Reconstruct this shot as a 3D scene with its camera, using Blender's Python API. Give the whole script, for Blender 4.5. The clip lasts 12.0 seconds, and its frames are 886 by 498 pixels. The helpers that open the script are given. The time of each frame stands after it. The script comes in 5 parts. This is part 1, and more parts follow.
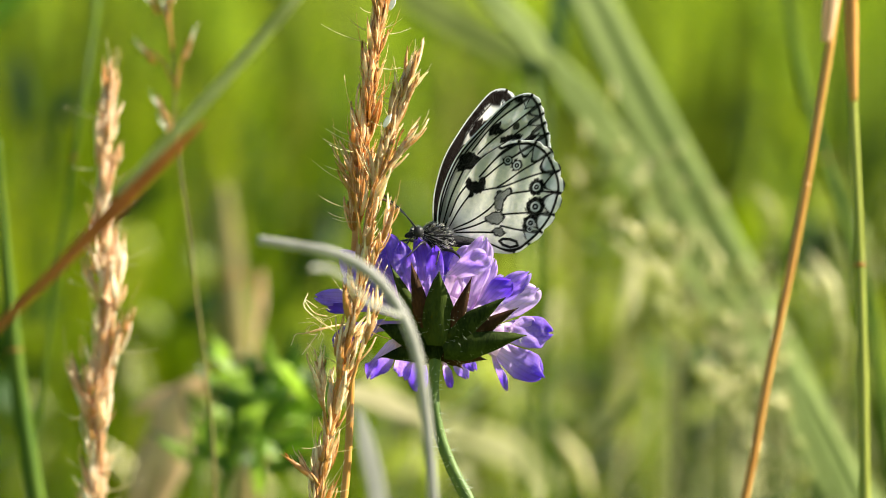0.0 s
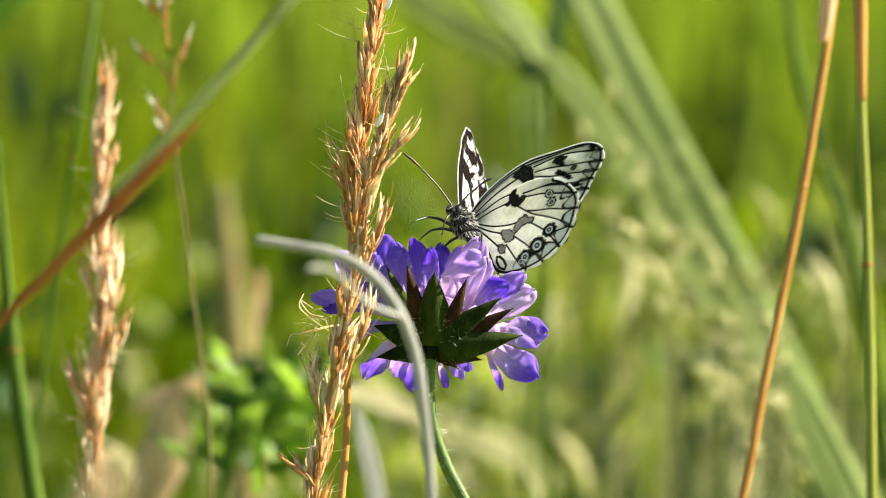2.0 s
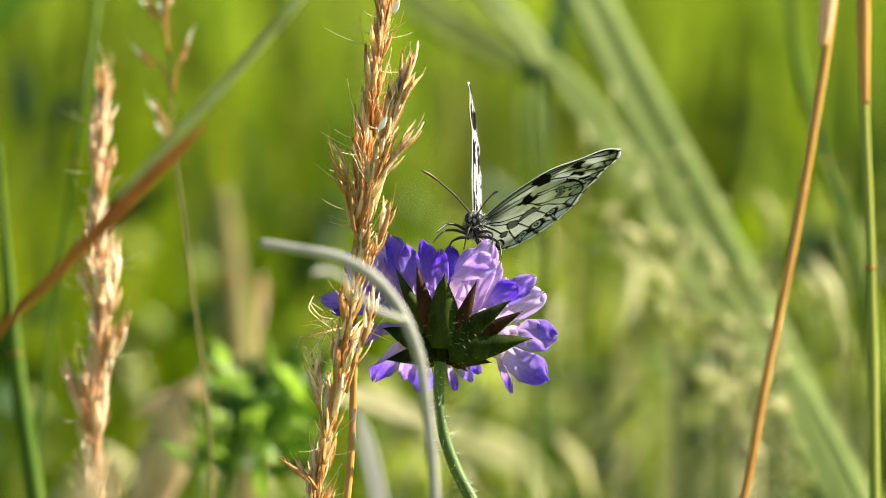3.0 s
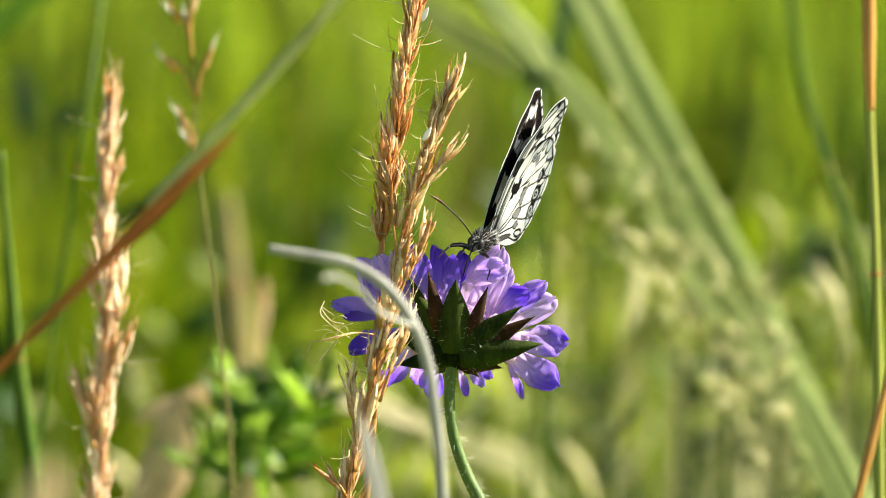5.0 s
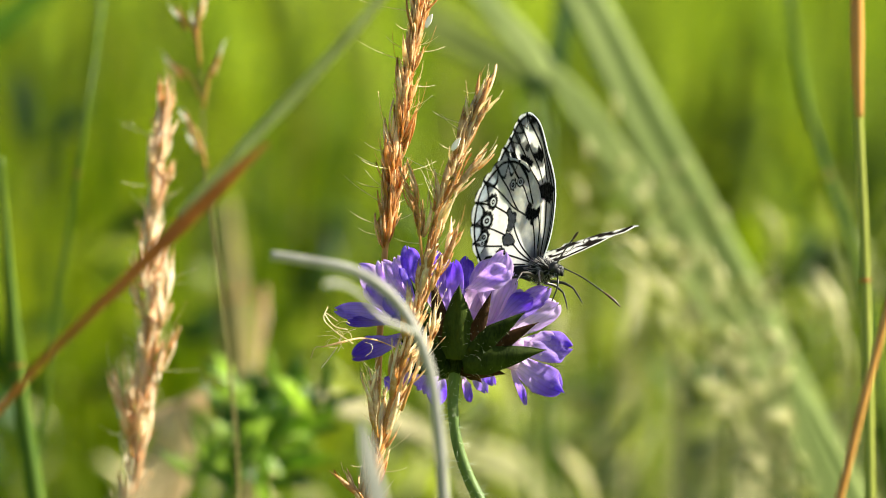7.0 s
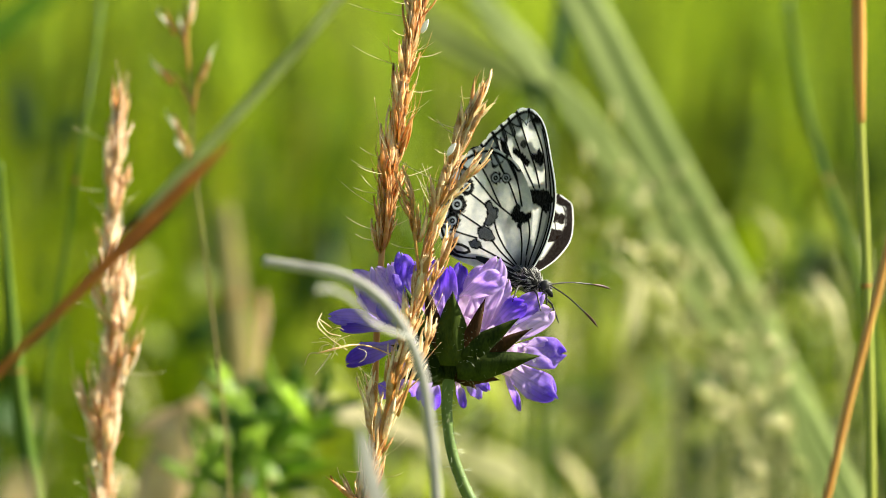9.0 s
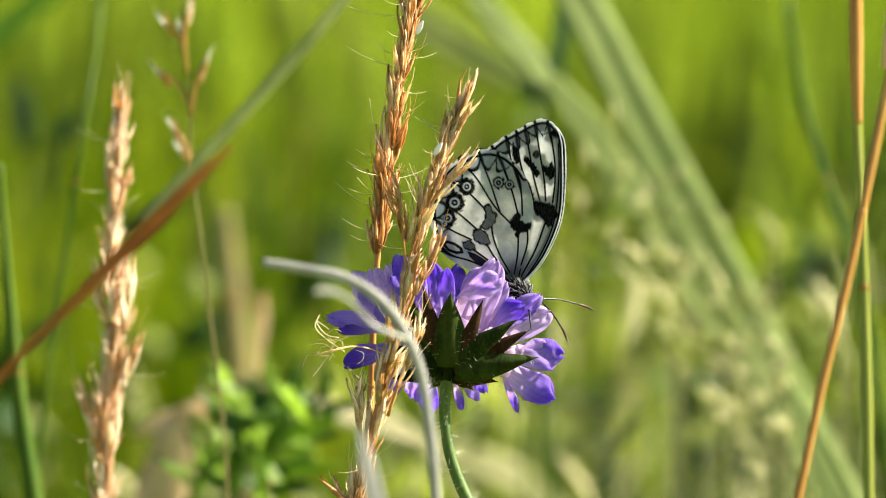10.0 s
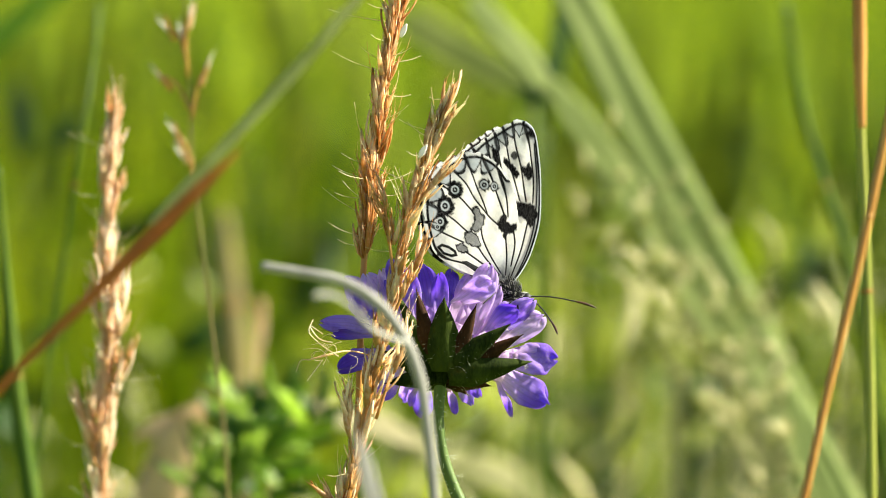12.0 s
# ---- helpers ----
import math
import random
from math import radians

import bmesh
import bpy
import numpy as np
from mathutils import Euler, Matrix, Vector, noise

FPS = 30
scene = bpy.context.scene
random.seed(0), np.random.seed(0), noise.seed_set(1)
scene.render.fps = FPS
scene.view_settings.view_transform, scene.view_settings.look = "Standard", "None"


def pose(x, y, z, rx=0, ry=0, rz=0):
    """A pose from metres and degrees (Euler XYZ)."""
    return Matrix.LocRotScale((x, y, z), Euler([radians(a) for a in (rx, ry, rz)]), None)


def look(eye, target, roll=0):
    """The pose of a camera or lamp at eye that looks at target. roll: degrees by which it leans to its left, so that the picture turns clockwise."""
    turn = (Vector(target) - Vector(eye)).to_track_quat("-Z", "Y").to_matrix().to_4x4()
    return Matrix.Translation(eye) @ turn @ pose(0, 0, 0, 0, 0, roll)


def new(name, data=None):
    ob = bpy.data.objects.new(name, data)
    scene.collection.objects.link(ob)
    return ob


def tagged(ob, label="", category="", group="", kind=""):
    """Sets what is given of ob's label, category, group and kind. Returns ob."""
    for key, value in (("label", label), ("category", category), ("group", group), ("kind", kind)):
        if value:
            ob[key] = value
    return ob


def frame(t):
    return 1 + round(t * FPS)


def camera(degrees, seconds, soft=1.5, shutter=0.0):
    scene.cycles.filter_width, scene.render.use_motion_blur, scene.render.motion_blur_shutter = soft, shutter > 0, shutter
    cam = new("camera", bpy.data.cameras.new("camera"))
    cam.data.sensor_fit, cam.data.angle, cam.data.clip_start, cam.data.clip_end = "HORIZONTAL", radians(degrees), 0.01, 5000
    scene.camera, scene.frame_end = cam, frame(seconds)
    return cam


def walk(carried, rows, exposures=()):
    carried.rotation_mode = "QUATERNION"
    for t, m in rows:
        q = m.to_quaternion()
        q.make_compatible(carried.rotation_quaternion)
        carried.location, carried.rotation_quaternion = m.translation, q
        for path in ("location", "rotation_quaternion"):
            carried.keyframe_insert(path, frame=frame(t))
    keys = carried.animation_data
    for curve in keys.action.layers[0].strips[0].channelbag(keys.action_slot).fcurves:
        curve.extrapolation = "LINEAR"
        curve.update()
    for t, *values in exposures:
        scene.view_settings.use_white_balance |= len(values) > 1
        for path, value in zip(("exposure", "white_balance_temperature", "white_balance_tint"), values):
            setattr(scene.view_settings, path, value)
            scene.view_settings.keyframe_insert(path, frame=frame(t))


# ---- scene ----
# A marbled white butterfly on a scabious head in a sunlit summer meadow.
# Lengths in the helper at() are millimetres; everything else is in metres.

# ---- camera ----
cam = camera(6.95, 12.0, soft=0.85)
FOCUS = 1.2
TILT = 8.0
HEART = Vector((0.0, 0.0, 0.42))            # middle of the flower's plane of focus
VIEW = Matrix.Translation(HEART) @ pose(0, 0, 0, -TILT)
EYE = VIEW @ Vector((0, -FOCUS, 0))
cam.data.dof.use_dof = True
cam.data.dof.focus_distance = FOCUS
cam.data.dof.aperture_fstop = 22.0
cam.data.dof.aperture_blades = 9
walk(cam, [(t, pose(*EYE, tilt, 0, turn)) for t, tilt, turn in (
    (0, 82.0, 0.0), (0.5, 81.987, -0.0178), (1, 81.982, -0.0244), (1.5, 81.9956, -0.0178), (2, 82.0, -0.0089),
    (2.5, 82.0178, 0.0), (3, 82.0266, 0.0067), (5, 82.0755, 0.0266), (5.5, 82.0888, 0.0222), (6, 82.0977, 0.0311),
    (6.5, 82.1132, 0.0333), (7, 82.1243, 0.0244), (9, 82.1687, 0.0155), (9.5, 82.1732, 0.0155), (10, 82.1798, 0.0155),
    (10.5, 82.1954, 0.0067), (11, 82.1998, 0.0044), (11.5, 82.2043, 0.0), (12, 82.2109, 0.0044))])

# ---- light ----
SUN_WAY = Vector((0.78, 0.13, 0.61)).normalized()
world = bpy.data.worlds.new("sky")
scene.world = world
world.use_nodes = True
wn, wl = world.node_tree.nodes, world.node_tree.links
sky = wn.new("ShaderNodeTexSky")
sky.sky_type, sky.sun_disc = "NISHITA", False
sky.sun_elevation = math.asin(SUN_WAY.z)
sky.sun_rotation = math.atan2(SUN_WAY.x, SUN_WAY.y)
wl.new(sky.outputs[0], wn["Background"].inputs[0])
wn["Background"].inputs[1].default_value = 0.042
sun = new("sun", bpy.data.lights.new("sun", "SUN"))
sun.data.energy, sun.data.angle, sun.data.color = 5.0, radians(0.53), (1.0, 0.93, 0.78)
sun.matrix_world = look(HEART + SUN_WAY * 3, HEART)
scene.view_settings.exposure = 1.78


# ---- materials ----
def surface(name, low, high, scale=300.0, rough=0.6, translucent=0.0, bump=0.3, relief=0.0002, vary="", through_tint=1.2,
            stretch=(1, 1, 1), sheen=0.0, spread=0.35, spec=0.35):
    """Two tones mixed by a coarse and a fine noise, with relief, and light passing through thin parts."""
    m = bpy.data.materials.new(name)
    m.use_nodes = True
    n, l = m.node_tree.nodes, m.node_tree.links
    bsdf, out = n["Principled BSDF"], n["Material Output"]
    coord, mapping = n.new("ShaderNodeTexCoord"), n.new("ShaderNodeMapping")
    mapping.inputs["Scale"].default_value = stretch
    l.new(coord.outputs["Object"], mapping.inputs["Vector"])
    coarse, fine = n.new("ShaderNodeTexNoise"), n.new("ShaderNodeTexNoise")
    coarse.inputs["Scale"].default_value, fine.inputs["Scale"].default_value = scale, scale * 7
    coarse.inputs["Detail"].default_value = 4
    for x in (coarse, fine):
        l.new(mapping.outputs[0], x.inputs["Vector"])
    both = n.new("ShaderNodeMath")
    both.operation = "MULTIPLY_ADD"
    l.new(fine.outputs[0], both.inputs[0])
    both.inputs[1].default_value = 0.45
    l.new(coarse.outputs[0], both.inputs[2])
    ramp = n.new("ShaderNodeMapRange")
    ramp.inputs["From Min"].default_value, ramp.inputs["From Max"].default_value = 0.5, 0.95
    value = both.outputs[0]
    if vary:
        src = n.new("ShaderNodeObjectInfo" if vary == "object" else "ShaderNodeNewGeometry")
        add = n.new("ShaderNodeMath")
        add.operation = "MULTIPLY_ADD"
        l.new(src.outputs["Random" if vary == "object" else "Random Per Island"], add.inputs[0])
        add.inputs[1].default_value = spread
        l.new(value, add.inputs[2])
        shift = n.new("ShaderNodeMath")
        shift.operation = "SUBTRACT"
        shift.inputs[1].default_value = spread / 2
        l.new(add.outputs[0], shift.inputs[0])
        value = shift.outputs[0]
    l.new(value, ramp.inputs["Value"])
    mix = n.new("ShaderNodeMix")
    mix.data_type = "RGBA"
    mix.inputs[6].default_value, mix.inputs[7].default_value = (*low, 1), (*high, 1)
    l.new(ramp.outputs[0], mix.inputs[0])
    l.new(mix.outputs[2], bsdf.inputs["Base Color"])
    bsdf.inputs["Roughness"].default_value = rough
    bsdf.inputs["Specular IOR Level"].default_value = spec
    bsdf.inputs["Sheen Weight"].default_value = sheen
    if bump:
        b = n.new("ShaderNodeBump")
        b.inputs["Strength"].default_value, b.inputs["Distance"].default_value = bump, relief
        l.new(both.outputs[0], b.inputs["Height"])
        l.new(b.outputs[0], bsdf.inputs["Normal"])
    if translucent:
        tr, sh = n.new("ShaderNodeBsdfTranslucent"), n.new("ShaderNodeMixShader")
        gain = n.new("ShaderNodeMix")
        gain.data_type, gain.blend_type = "RGBA", "MULTIPLY"
        gain.inputs[0].default_value = 1
        gain.inputs[7].default_value = (through_tint, through_tint, through_tint, 1)
        l.new(mix.outputs[2], gain.inputs[6])
        l.new(gain.outputs[2], tr.inputs[0])
        sh.inputs[0].default_value = translucent
        l.new(bsdf.outputs[0], sh.inputs[1])
        l.new(tr.outputs[0], sh.inputs[2])
        l.new(sh.outputs[0], out.inputs[0])
    return m


def wing_surface():
    m = surface("wing_scales", (0.80, 0.82, 0.85), (1, 1, 1), 1300, 0.6, 0.63, 0.9, 0.00010, through_tint=1.0, spec=0.0)
    n, l = m.node_tree.nodes, m.node_tree.links
    tint = n.new("ShaderNodeAttribute")
    tint.attribute_name = "tint"
    mul = n.new("ShaderNodeMix")
    mul.data_type, mul.blend_type = "RGBA", "MULTIPLY"
    mul.inputs[0].default_value = 1
    grain = [x for x in n if x.bl_idname == "ShaderNodeMix" and x.blend_type == "MIX"][0]
    l.new(grain.outputs[2], mul.inputs[6])
    l.new(tint.outputs["Color"], mul.inputs[7])
    l.new(mul.outputs[2], n["Principled BSDF"].inputs["Base Color"])
    for x in n:
        if x.bl_idname == "ShaderNodeBsdfTranslucent":
            l.new(mul.outputs[2], x.inputs[0])
    return m


def petal_surface(name, deep, light, throat_share=0.95):
    """Violet petal: paler and pinker towards its throat, with fine lengthwise veins."""
    m = surface(name, deep, light, 330, 0.68, 0.74, 0.5, 0.00025, vary="object", spread=0.75, sheen=0.1, through_tint=1.0, spec=0.12)
    n, l = m.node_tree.nodes, m.node_tree.links
    along, across, throat = n.new("ShaderNodeAttribute"), n.new("ShaderNodeAttribute"), n.new("ShaderNodeMix")
    along.attribute_name, across.attribute_name = "along", "across"
    wave, vein = n.new("ShaderNodeMath"), n.new("ShaderNodeMapRange")
    wave.operation = "SINE"
    times = n.new("ShaderNodeMath")
    times.operation, times.inputs[1].default_value = "MULTIPLY", 17.0
    l.new(across.outputs["Fac"], times.inputs[0])
    l.new(times.outputs[0], wave.inputs[0])
    l.new(wave.outputs[0], vein.inputs["Value"])
    vein.inputs["From Min"].default_value, vein.inputs["To Min"].default_value, vein.inputs["To Max"].default_value = 0.2, 1.0, 0.89
    fall = n.new("ShaderNodeMapRange")
    fall.inputs["From Min"].default_value, fall.inputs["From Max"].default_value = 0.1, 0.8
    fall.inputs["To Min"].default_value, fall.inputs["To Max"].default_value = throat_share, 0.0
    l.new(along.outputs["Fac"], fall.inputs["Value"])
    throat.data_type = "RGBA"
    throat.inputs[7].default_value = (0.93, 0.78, 0.95, 1)
    tone = [x for x in n if x.bl_idname == "ShaderNodeMix" and x.blend_type == "MIX" and x is not throat and x.inputs[6].default_value[2] > 0.6][0]
    l.new(tone.outputs[2], throat.inputs[6])
    l.new(fall.outputs[0], throat.inputs[0])
    lined = n.new("ShaderNodeVectorMath")
    lined.operation = "SCALE"
    l.new(throat.outputs[2], lined.inputs[0])
    l.new(vein.outputs[0], lined.inputs["Scale"])
    l.new(lined.outputs[0], n["Principled BSDF"].inputs["Base Color"])
    for x in n:
        if x.bl_idname == "ShaderNodeBsdfTranslucent":
            l.new(lined.outputs[0], x.inputs[0])
    return m


MAT = {
    "ground": surface("soil_and_moss", (0.03, 0.06, 0.004), (0.16, 0.22, 0.012), 7, 0.9, 0, 0.4, 0.02),
    "meadow": surface("meadow_blades", (0.046, 0.100, 0.003), (0.305, 0.39, 0.018), 3.5, 0.7, 0.5, 0, vary="island", spread=0.45, spec=0.12, through_tint=1.4),
    "weed": surface("weed_leaf", (0.025, 0.08, 0.003), (0.37, 0.44, 0.032), 9, 0.42, 0.5, 0, vary="island", spread=0.95, spec=0.25),
    # near-black green: shade of the gaps in the meadow put into the colour
    "tuft_shade": surface("shade_tuft", (0.012, 0.045, 0.001), (0.05, 0.115, 0.005), 20, 0.6, 0.12, 0, vary="island", spec=0.2),
    # bright lime tone of clumps added where the meadow should look sunlit
    "tuft_lit": surface("lit_lime_tuft", (0.20, 0.30, 0.006), (0.42, 0.46, 0.03), 20, 0.6, 0.55, 0, vary="island", spec=0.12, through_tint=1.35),
    "tuft_straw": surface("straw_tuft", (0.22, 0.22, 0.04), (0.40, 0.38, 0.10), 20, 0.6, 0.3, 0, vary="island", spec=0.2),
    "tuft_olive": surface("olive_tuft", (0.08, 0.115, 0.003), (0.20, 0.23, 0.012), 20, 0.6, 0.3, 0, vary="island", spec=0.2),
    # pale tone of the specks added for soft highlights in the meadow
    "seed": surface("highlight_seed", (0.22, 0.25, 0.04), (0.66, 0.62, 0.33), 30, 0.5, 0.3, 0.2, vary="island", spread=0.7),
    "broad": surface("broad_blade_bloom", (0.20, 0.265, 0.075), (0.36, 0.43, 0.155), 45, 0.6, 0.45, 0.2, stretch=(1, 1, 0.2), spec=0.1),
    "olive_blade": surface("olive_blade", (0.15, 0.20, 0.04), (0.28, 0.33, 0.09), 45, 0.6, 0.4, 0.2, stretch=(1, 1, 0.2), spec=0.1),
    "broad_dry": surface("fading_blade", (0.36, 0.37, 0.13), (0.62, 0.60, 0.32), 60, 0.6, 0.55, 0.2),
    "green_stem": surface("green_culm", (0.045, 0.10, 0.008), (0.12, 0.18, 0.016), 120, 0.5, 0.15, 0.2, stretch=(1, 1, 0.1), spec=0.15),
    "pale_stem": surface("yellowing_culm", (0.20, 0.24, 0.03), (0.36, 0.37, 0.07), 120, 0.45, 0.15, 0.2, stretch=(1, 1, 0.1)),
    "orange_stem": surface("ripe_culm", (0.45, 0.20, 0.04), (0.62, 0.33, 0.09), 160, 0.4, 0.15, 0.2, stretch=(1, 1, 0.08)),
    "dry_culm": surface("dull_culm", (0.15, 0.13, 0.03), (0.26, 0.21, 0.06), 120, 0.6, 0.1, 0.2),
    "cream_leaf": surface("cream_leaf", (0.36, 0.33, 0.15), (0.58, 0.53, 0.30), 60, 0.6, 0.3, 0.3),
    "sheath": surface("papery_sheath", (0.60, 0.33, 0.15), (0.85, 0.62, 0.42), 200, 0.5, 0.25, 0.2, stretch=(1, 1, 0.1)),
    "straw": surface("ripe_husk", (0.60, 0.30, 0.085), (1.0, 0.80, 0.50), 420, 0.38, 0.5, 0.35, 0.0001, vary="object", stretch=(1, 1, 0.25), spread=0.6),
    "straw_light": surface("light_husk", (0.62, 0.35, 0.12), (0.98, 0.86, 0.62), 420, 0.38, 0.5, 0.35, 0.0001, vary="object", stretch=(1, 1, 0.25), spread=0.6),
    "husk_white": surface("white_husk_tip", (0.86, 0.80, 0.62), (1.0, 0.98, 0.90), 420, 0.35, 0.5, 0.3, 0.0001, vary="object", spread=0.3),
    "straw_pale": surface("bleached_husk", (0.72, 0.47, 0.24), (1.0, 0.93, 0.78), 420, 0.40, 0.5, 0.35, 0.0001, vary="object", stretch=(1, 1, 0.25), spread=0.5),
    "awn": surface("awn_hair", (0.62, 0.50, 0.22), (0.92, 0.85, 0.58), 300, 0.4, 0.3, 0),
    "white_husk": surface("white_husk", (0.92, 0.88, 0.80), (1.0, 0.97, 0.9), 400, 0.4, 0.2, 0.2),
    "grey_blade": surface("weathered_blade", (0.27, 0.27, 0.23), (0.47, 0.46, 0.40), 240, 0.5, 0.3, 0.3, stretch=(1, 1, 0.2)),
    "grey_green": surface("grey_green_blade", (0.46, 0.48, 0.23), (0.66, 0.68, 0.38), 200, 0.5, 0.7, 0.2),
    "brown_blade": surface("rusty_dry_blade", (0.38, 0.16, 0.035), (0.62, 0.31, 0.09), 120, 0.5, 0.6, 0.3),
    "dry_leaf": surface("dry_leaf", (0.55, 0.42, 0.26), (0.80, 0.68, 0.50), 80, 0.6, 0.7, 0.3),
    "leaf": surface("herb_leaf", (0.03, 0.10, 0.004), (0.32, 0.50, 0.03), 130, 0.4, 0.3, 0.3, vary="object", spread=0.9),
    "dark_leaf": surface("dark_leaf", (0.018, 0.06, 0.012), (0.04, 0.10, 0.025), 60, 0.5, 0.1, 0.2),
    "petal": petal_surface("violet_petal", (0.36, 0.20, 0.84), (0.82, 0.67, 0.98)),
    # darker copy of the petal, with the shade of the left side put into its colour
    "petal_shaded": petal_surface("shaded_violet_petal", (0.23, 0.12, 0.72), (0.50, 0.36, 0.92), 0.45),
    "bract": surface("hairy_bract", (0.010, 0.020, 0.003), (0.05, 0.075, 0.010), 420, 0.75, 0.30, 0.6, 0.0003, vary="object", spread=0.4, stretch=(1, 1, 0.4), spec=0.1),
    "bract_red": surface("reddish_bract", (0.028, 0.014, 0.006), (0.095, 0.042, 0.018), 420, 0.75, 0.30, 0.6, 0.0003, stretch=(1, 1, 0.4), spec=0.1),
    "flower_stem": surface("downy_stem", (0.06, 0.115, 0.02), (0.14, 0.21, 0.045), 200, 0.5, 0.1, 0.4, stretch=(1, 1, 0.3)),
    "down": surface("stem_down", (0.5, 0.55, 0.35), (0.75, 0.78, 0.6), 300, 0.4, 0.4, 0),
    "wing": wing_surface(),
    "fur_dark": surface("dark_fur", (0.006, 0.006, 0.007), (0.03, 0.03, 0.03), 900, 0.8, 0, 0.9, 0.0003, sheen=0.05, spec=0.1),
    "fur_pale": surface("pale_fur", (0.34, 0.34, 0.33), (0.80, 0.79, 0.74), 700, 0.8, 0.2, 0.9, 0.0003, sheen=0.3),
    "chitin": surface("black_chitin", (0.012, 0.011, 0.011), (0.035, 0.03, 0.028), 500, 0.35, 0, 0.2),
    "club": surface("rusty_club", (0.03, 0.013, 0.009), (0.09, 0.032, 0.014), 500, 0.4, 0, 0.2),
    "eye": surface("compound_eye", (0.012, 0.012, 0.014), (0.03, 0.03, 0.03), 900, 0.45, 0, 0.15, spec=0.2),
}


# ---- building helpers ----
def at(u, v, w=0.0):
    """u mm right and v mm up on the plane of focus, carried along the line of sight to w mm behind it."""
    k = 1 + w / (FOCUS * 1000)
    return VIEW @ Vector((u * k / 1000, w / 1000, v * k / 1000))


def thing(name, base, label, category, group=""):
    ob = new(name)
    ob.location = base
    ob.empty_display_size = 0.01
    return tagged(ob, label, category, group)


def root_place(ob):
    while ob.parent:
        ob = ob.parent
    return ob.location.copy()


def part(name, bm, material, parent, label=""):
    """Links a bmesh, drawn in world places, as one mesh under a thing or a part."""
    bmesh.ops.translate(bm, vec=-root_place(parent), verts=bm.verts)
    me = bpy.data.meshes.new(name)
    bm.to_mesh(me)
    bm.free()
    for p in me.polygons:
        p.use_smooth = True
    me.materials.append(material)
    ob = new(name, me)
    ob.parent = parent
    return tagged(ob, label)


def piece(name, me, m, parent, label=""):
    """One more object on a shared mesh, at the pose m in its thing's space."""
    ob = new(name, me)
    ob.parent = parent
    ob.matrix_basis = m
    return tagged(ob, label)


def smooth_line(points, steps=6):
    """A smooth line through the points, fitted to their uneven spacing."""
    p = [Vector(q) for q in points]
    p = [p[0] * 2 - p[1]] + p + [p[-1] * 2 - p[-2]]
    out = []
    for i in range(1, len(p) - 2):
        a, b, c, d = p[i - 1:i + 3]
        ab, bc, cd = ((y - x).length + 1e-9 for x, y in ((a, b), (b, c), (c, d)))
        m0 = (c - b) / bc * bc + ((b - a) / ab - (c - a) / (ab + bc)) * bc
        m1 = (c - b) / bc * bc + ((d - c) / cd - (d - b) / (bc + cd)) * bc
        for s in range(steps):
            t = s / steps
            out.append(b * (2 * t ** 3 - 3 * t * t + 1) + m0 * (t ** 3 - 2 * t * t + t) + c * (3 * t * t - 2 * t ** 3) + m1 * (t ** 3 - t * t))
    return out + [p[-2]]


def tube(bm, line, radii, sides=8):
    """A round, tapering tube along the line; radii are spread evenly along it."""
    rings, ref = [], Vector((0.31, 0.9, 0.2)).normalized()
    for i, p in enumerate(line):
        way = (line[min(i + 1, len(line) - 1)] - line[max(i - 1, 0)]).normalized()
        side = way.cross(ref).normalized()
        up = side.cross(way)
        r = float(np.interp(i / (len(line) - 1), np.linspace(0, 1, len(radii)), radii))
        rings.append([bm.verts.new(p + (side * math.cos(a) + up * math.sin(a)) * r)
                      for a in (2 * math.pi * k / sides for k in range(sides))])
    for a, b in zip(rings, rings[1:]):
        for k in range(sides):
            bm.faces.new((a[k], a[(k + 1) % sides], b[(k + 1) % sides], b[k]))
    bm.faces.new(rings[0][::-1])
    bm.faces.new(rings[-1])
    return bm


def blade(bm, line, widths, facing, fold=0.25, thick=0.00025):
    """A long leaf: keeled across, with thickness; facing is the way its face looks."""
    rows, n = [], len(line)
    for i, p in enumerate(line):
        way = (line[min(i + 1, n - 1)] - line[max(i - 1, 0)]).normalized()
        side = way.cross(facing).normalized()
        face = side.cross(way).normalized()
        w = float(np.interp(i / (n - 1), np.linspace(0, 1, len(widths)), widths)) / 2
        row = []
        for s, drop in ((-1, 0), (-0.5, 0.6), (0, 1), (0.5, 0.6), (1, 0)):
            row.append(p + side * s * w - face * drop * w * fold)
        rows.append((row, face))
    top = [[bm.verts.new(q + f * thick) for q in r] for r, f in rows]
    low = [[bm.verts.new(q - f * thick) for q in r] for r, f in rows]
    for i in range(n - 1):
        for j in range(4):
            bm.faces.new((top[i][j], top[i][j + 1], top[i + 1][j + 1], top[i + 1][j]))
            bm.faces.new((low[i][j + 1], low[i][j], low[i + 1][j], low[i + 1][j + 1]))
        bm.faces.new((low[i][0], top[i][0], top[i + 1][0], low[i + 1][0]))
        bm.faces.new((top[i][4], low[i][4], low[i + 1][4], top[i + 1][4]))
    return bm


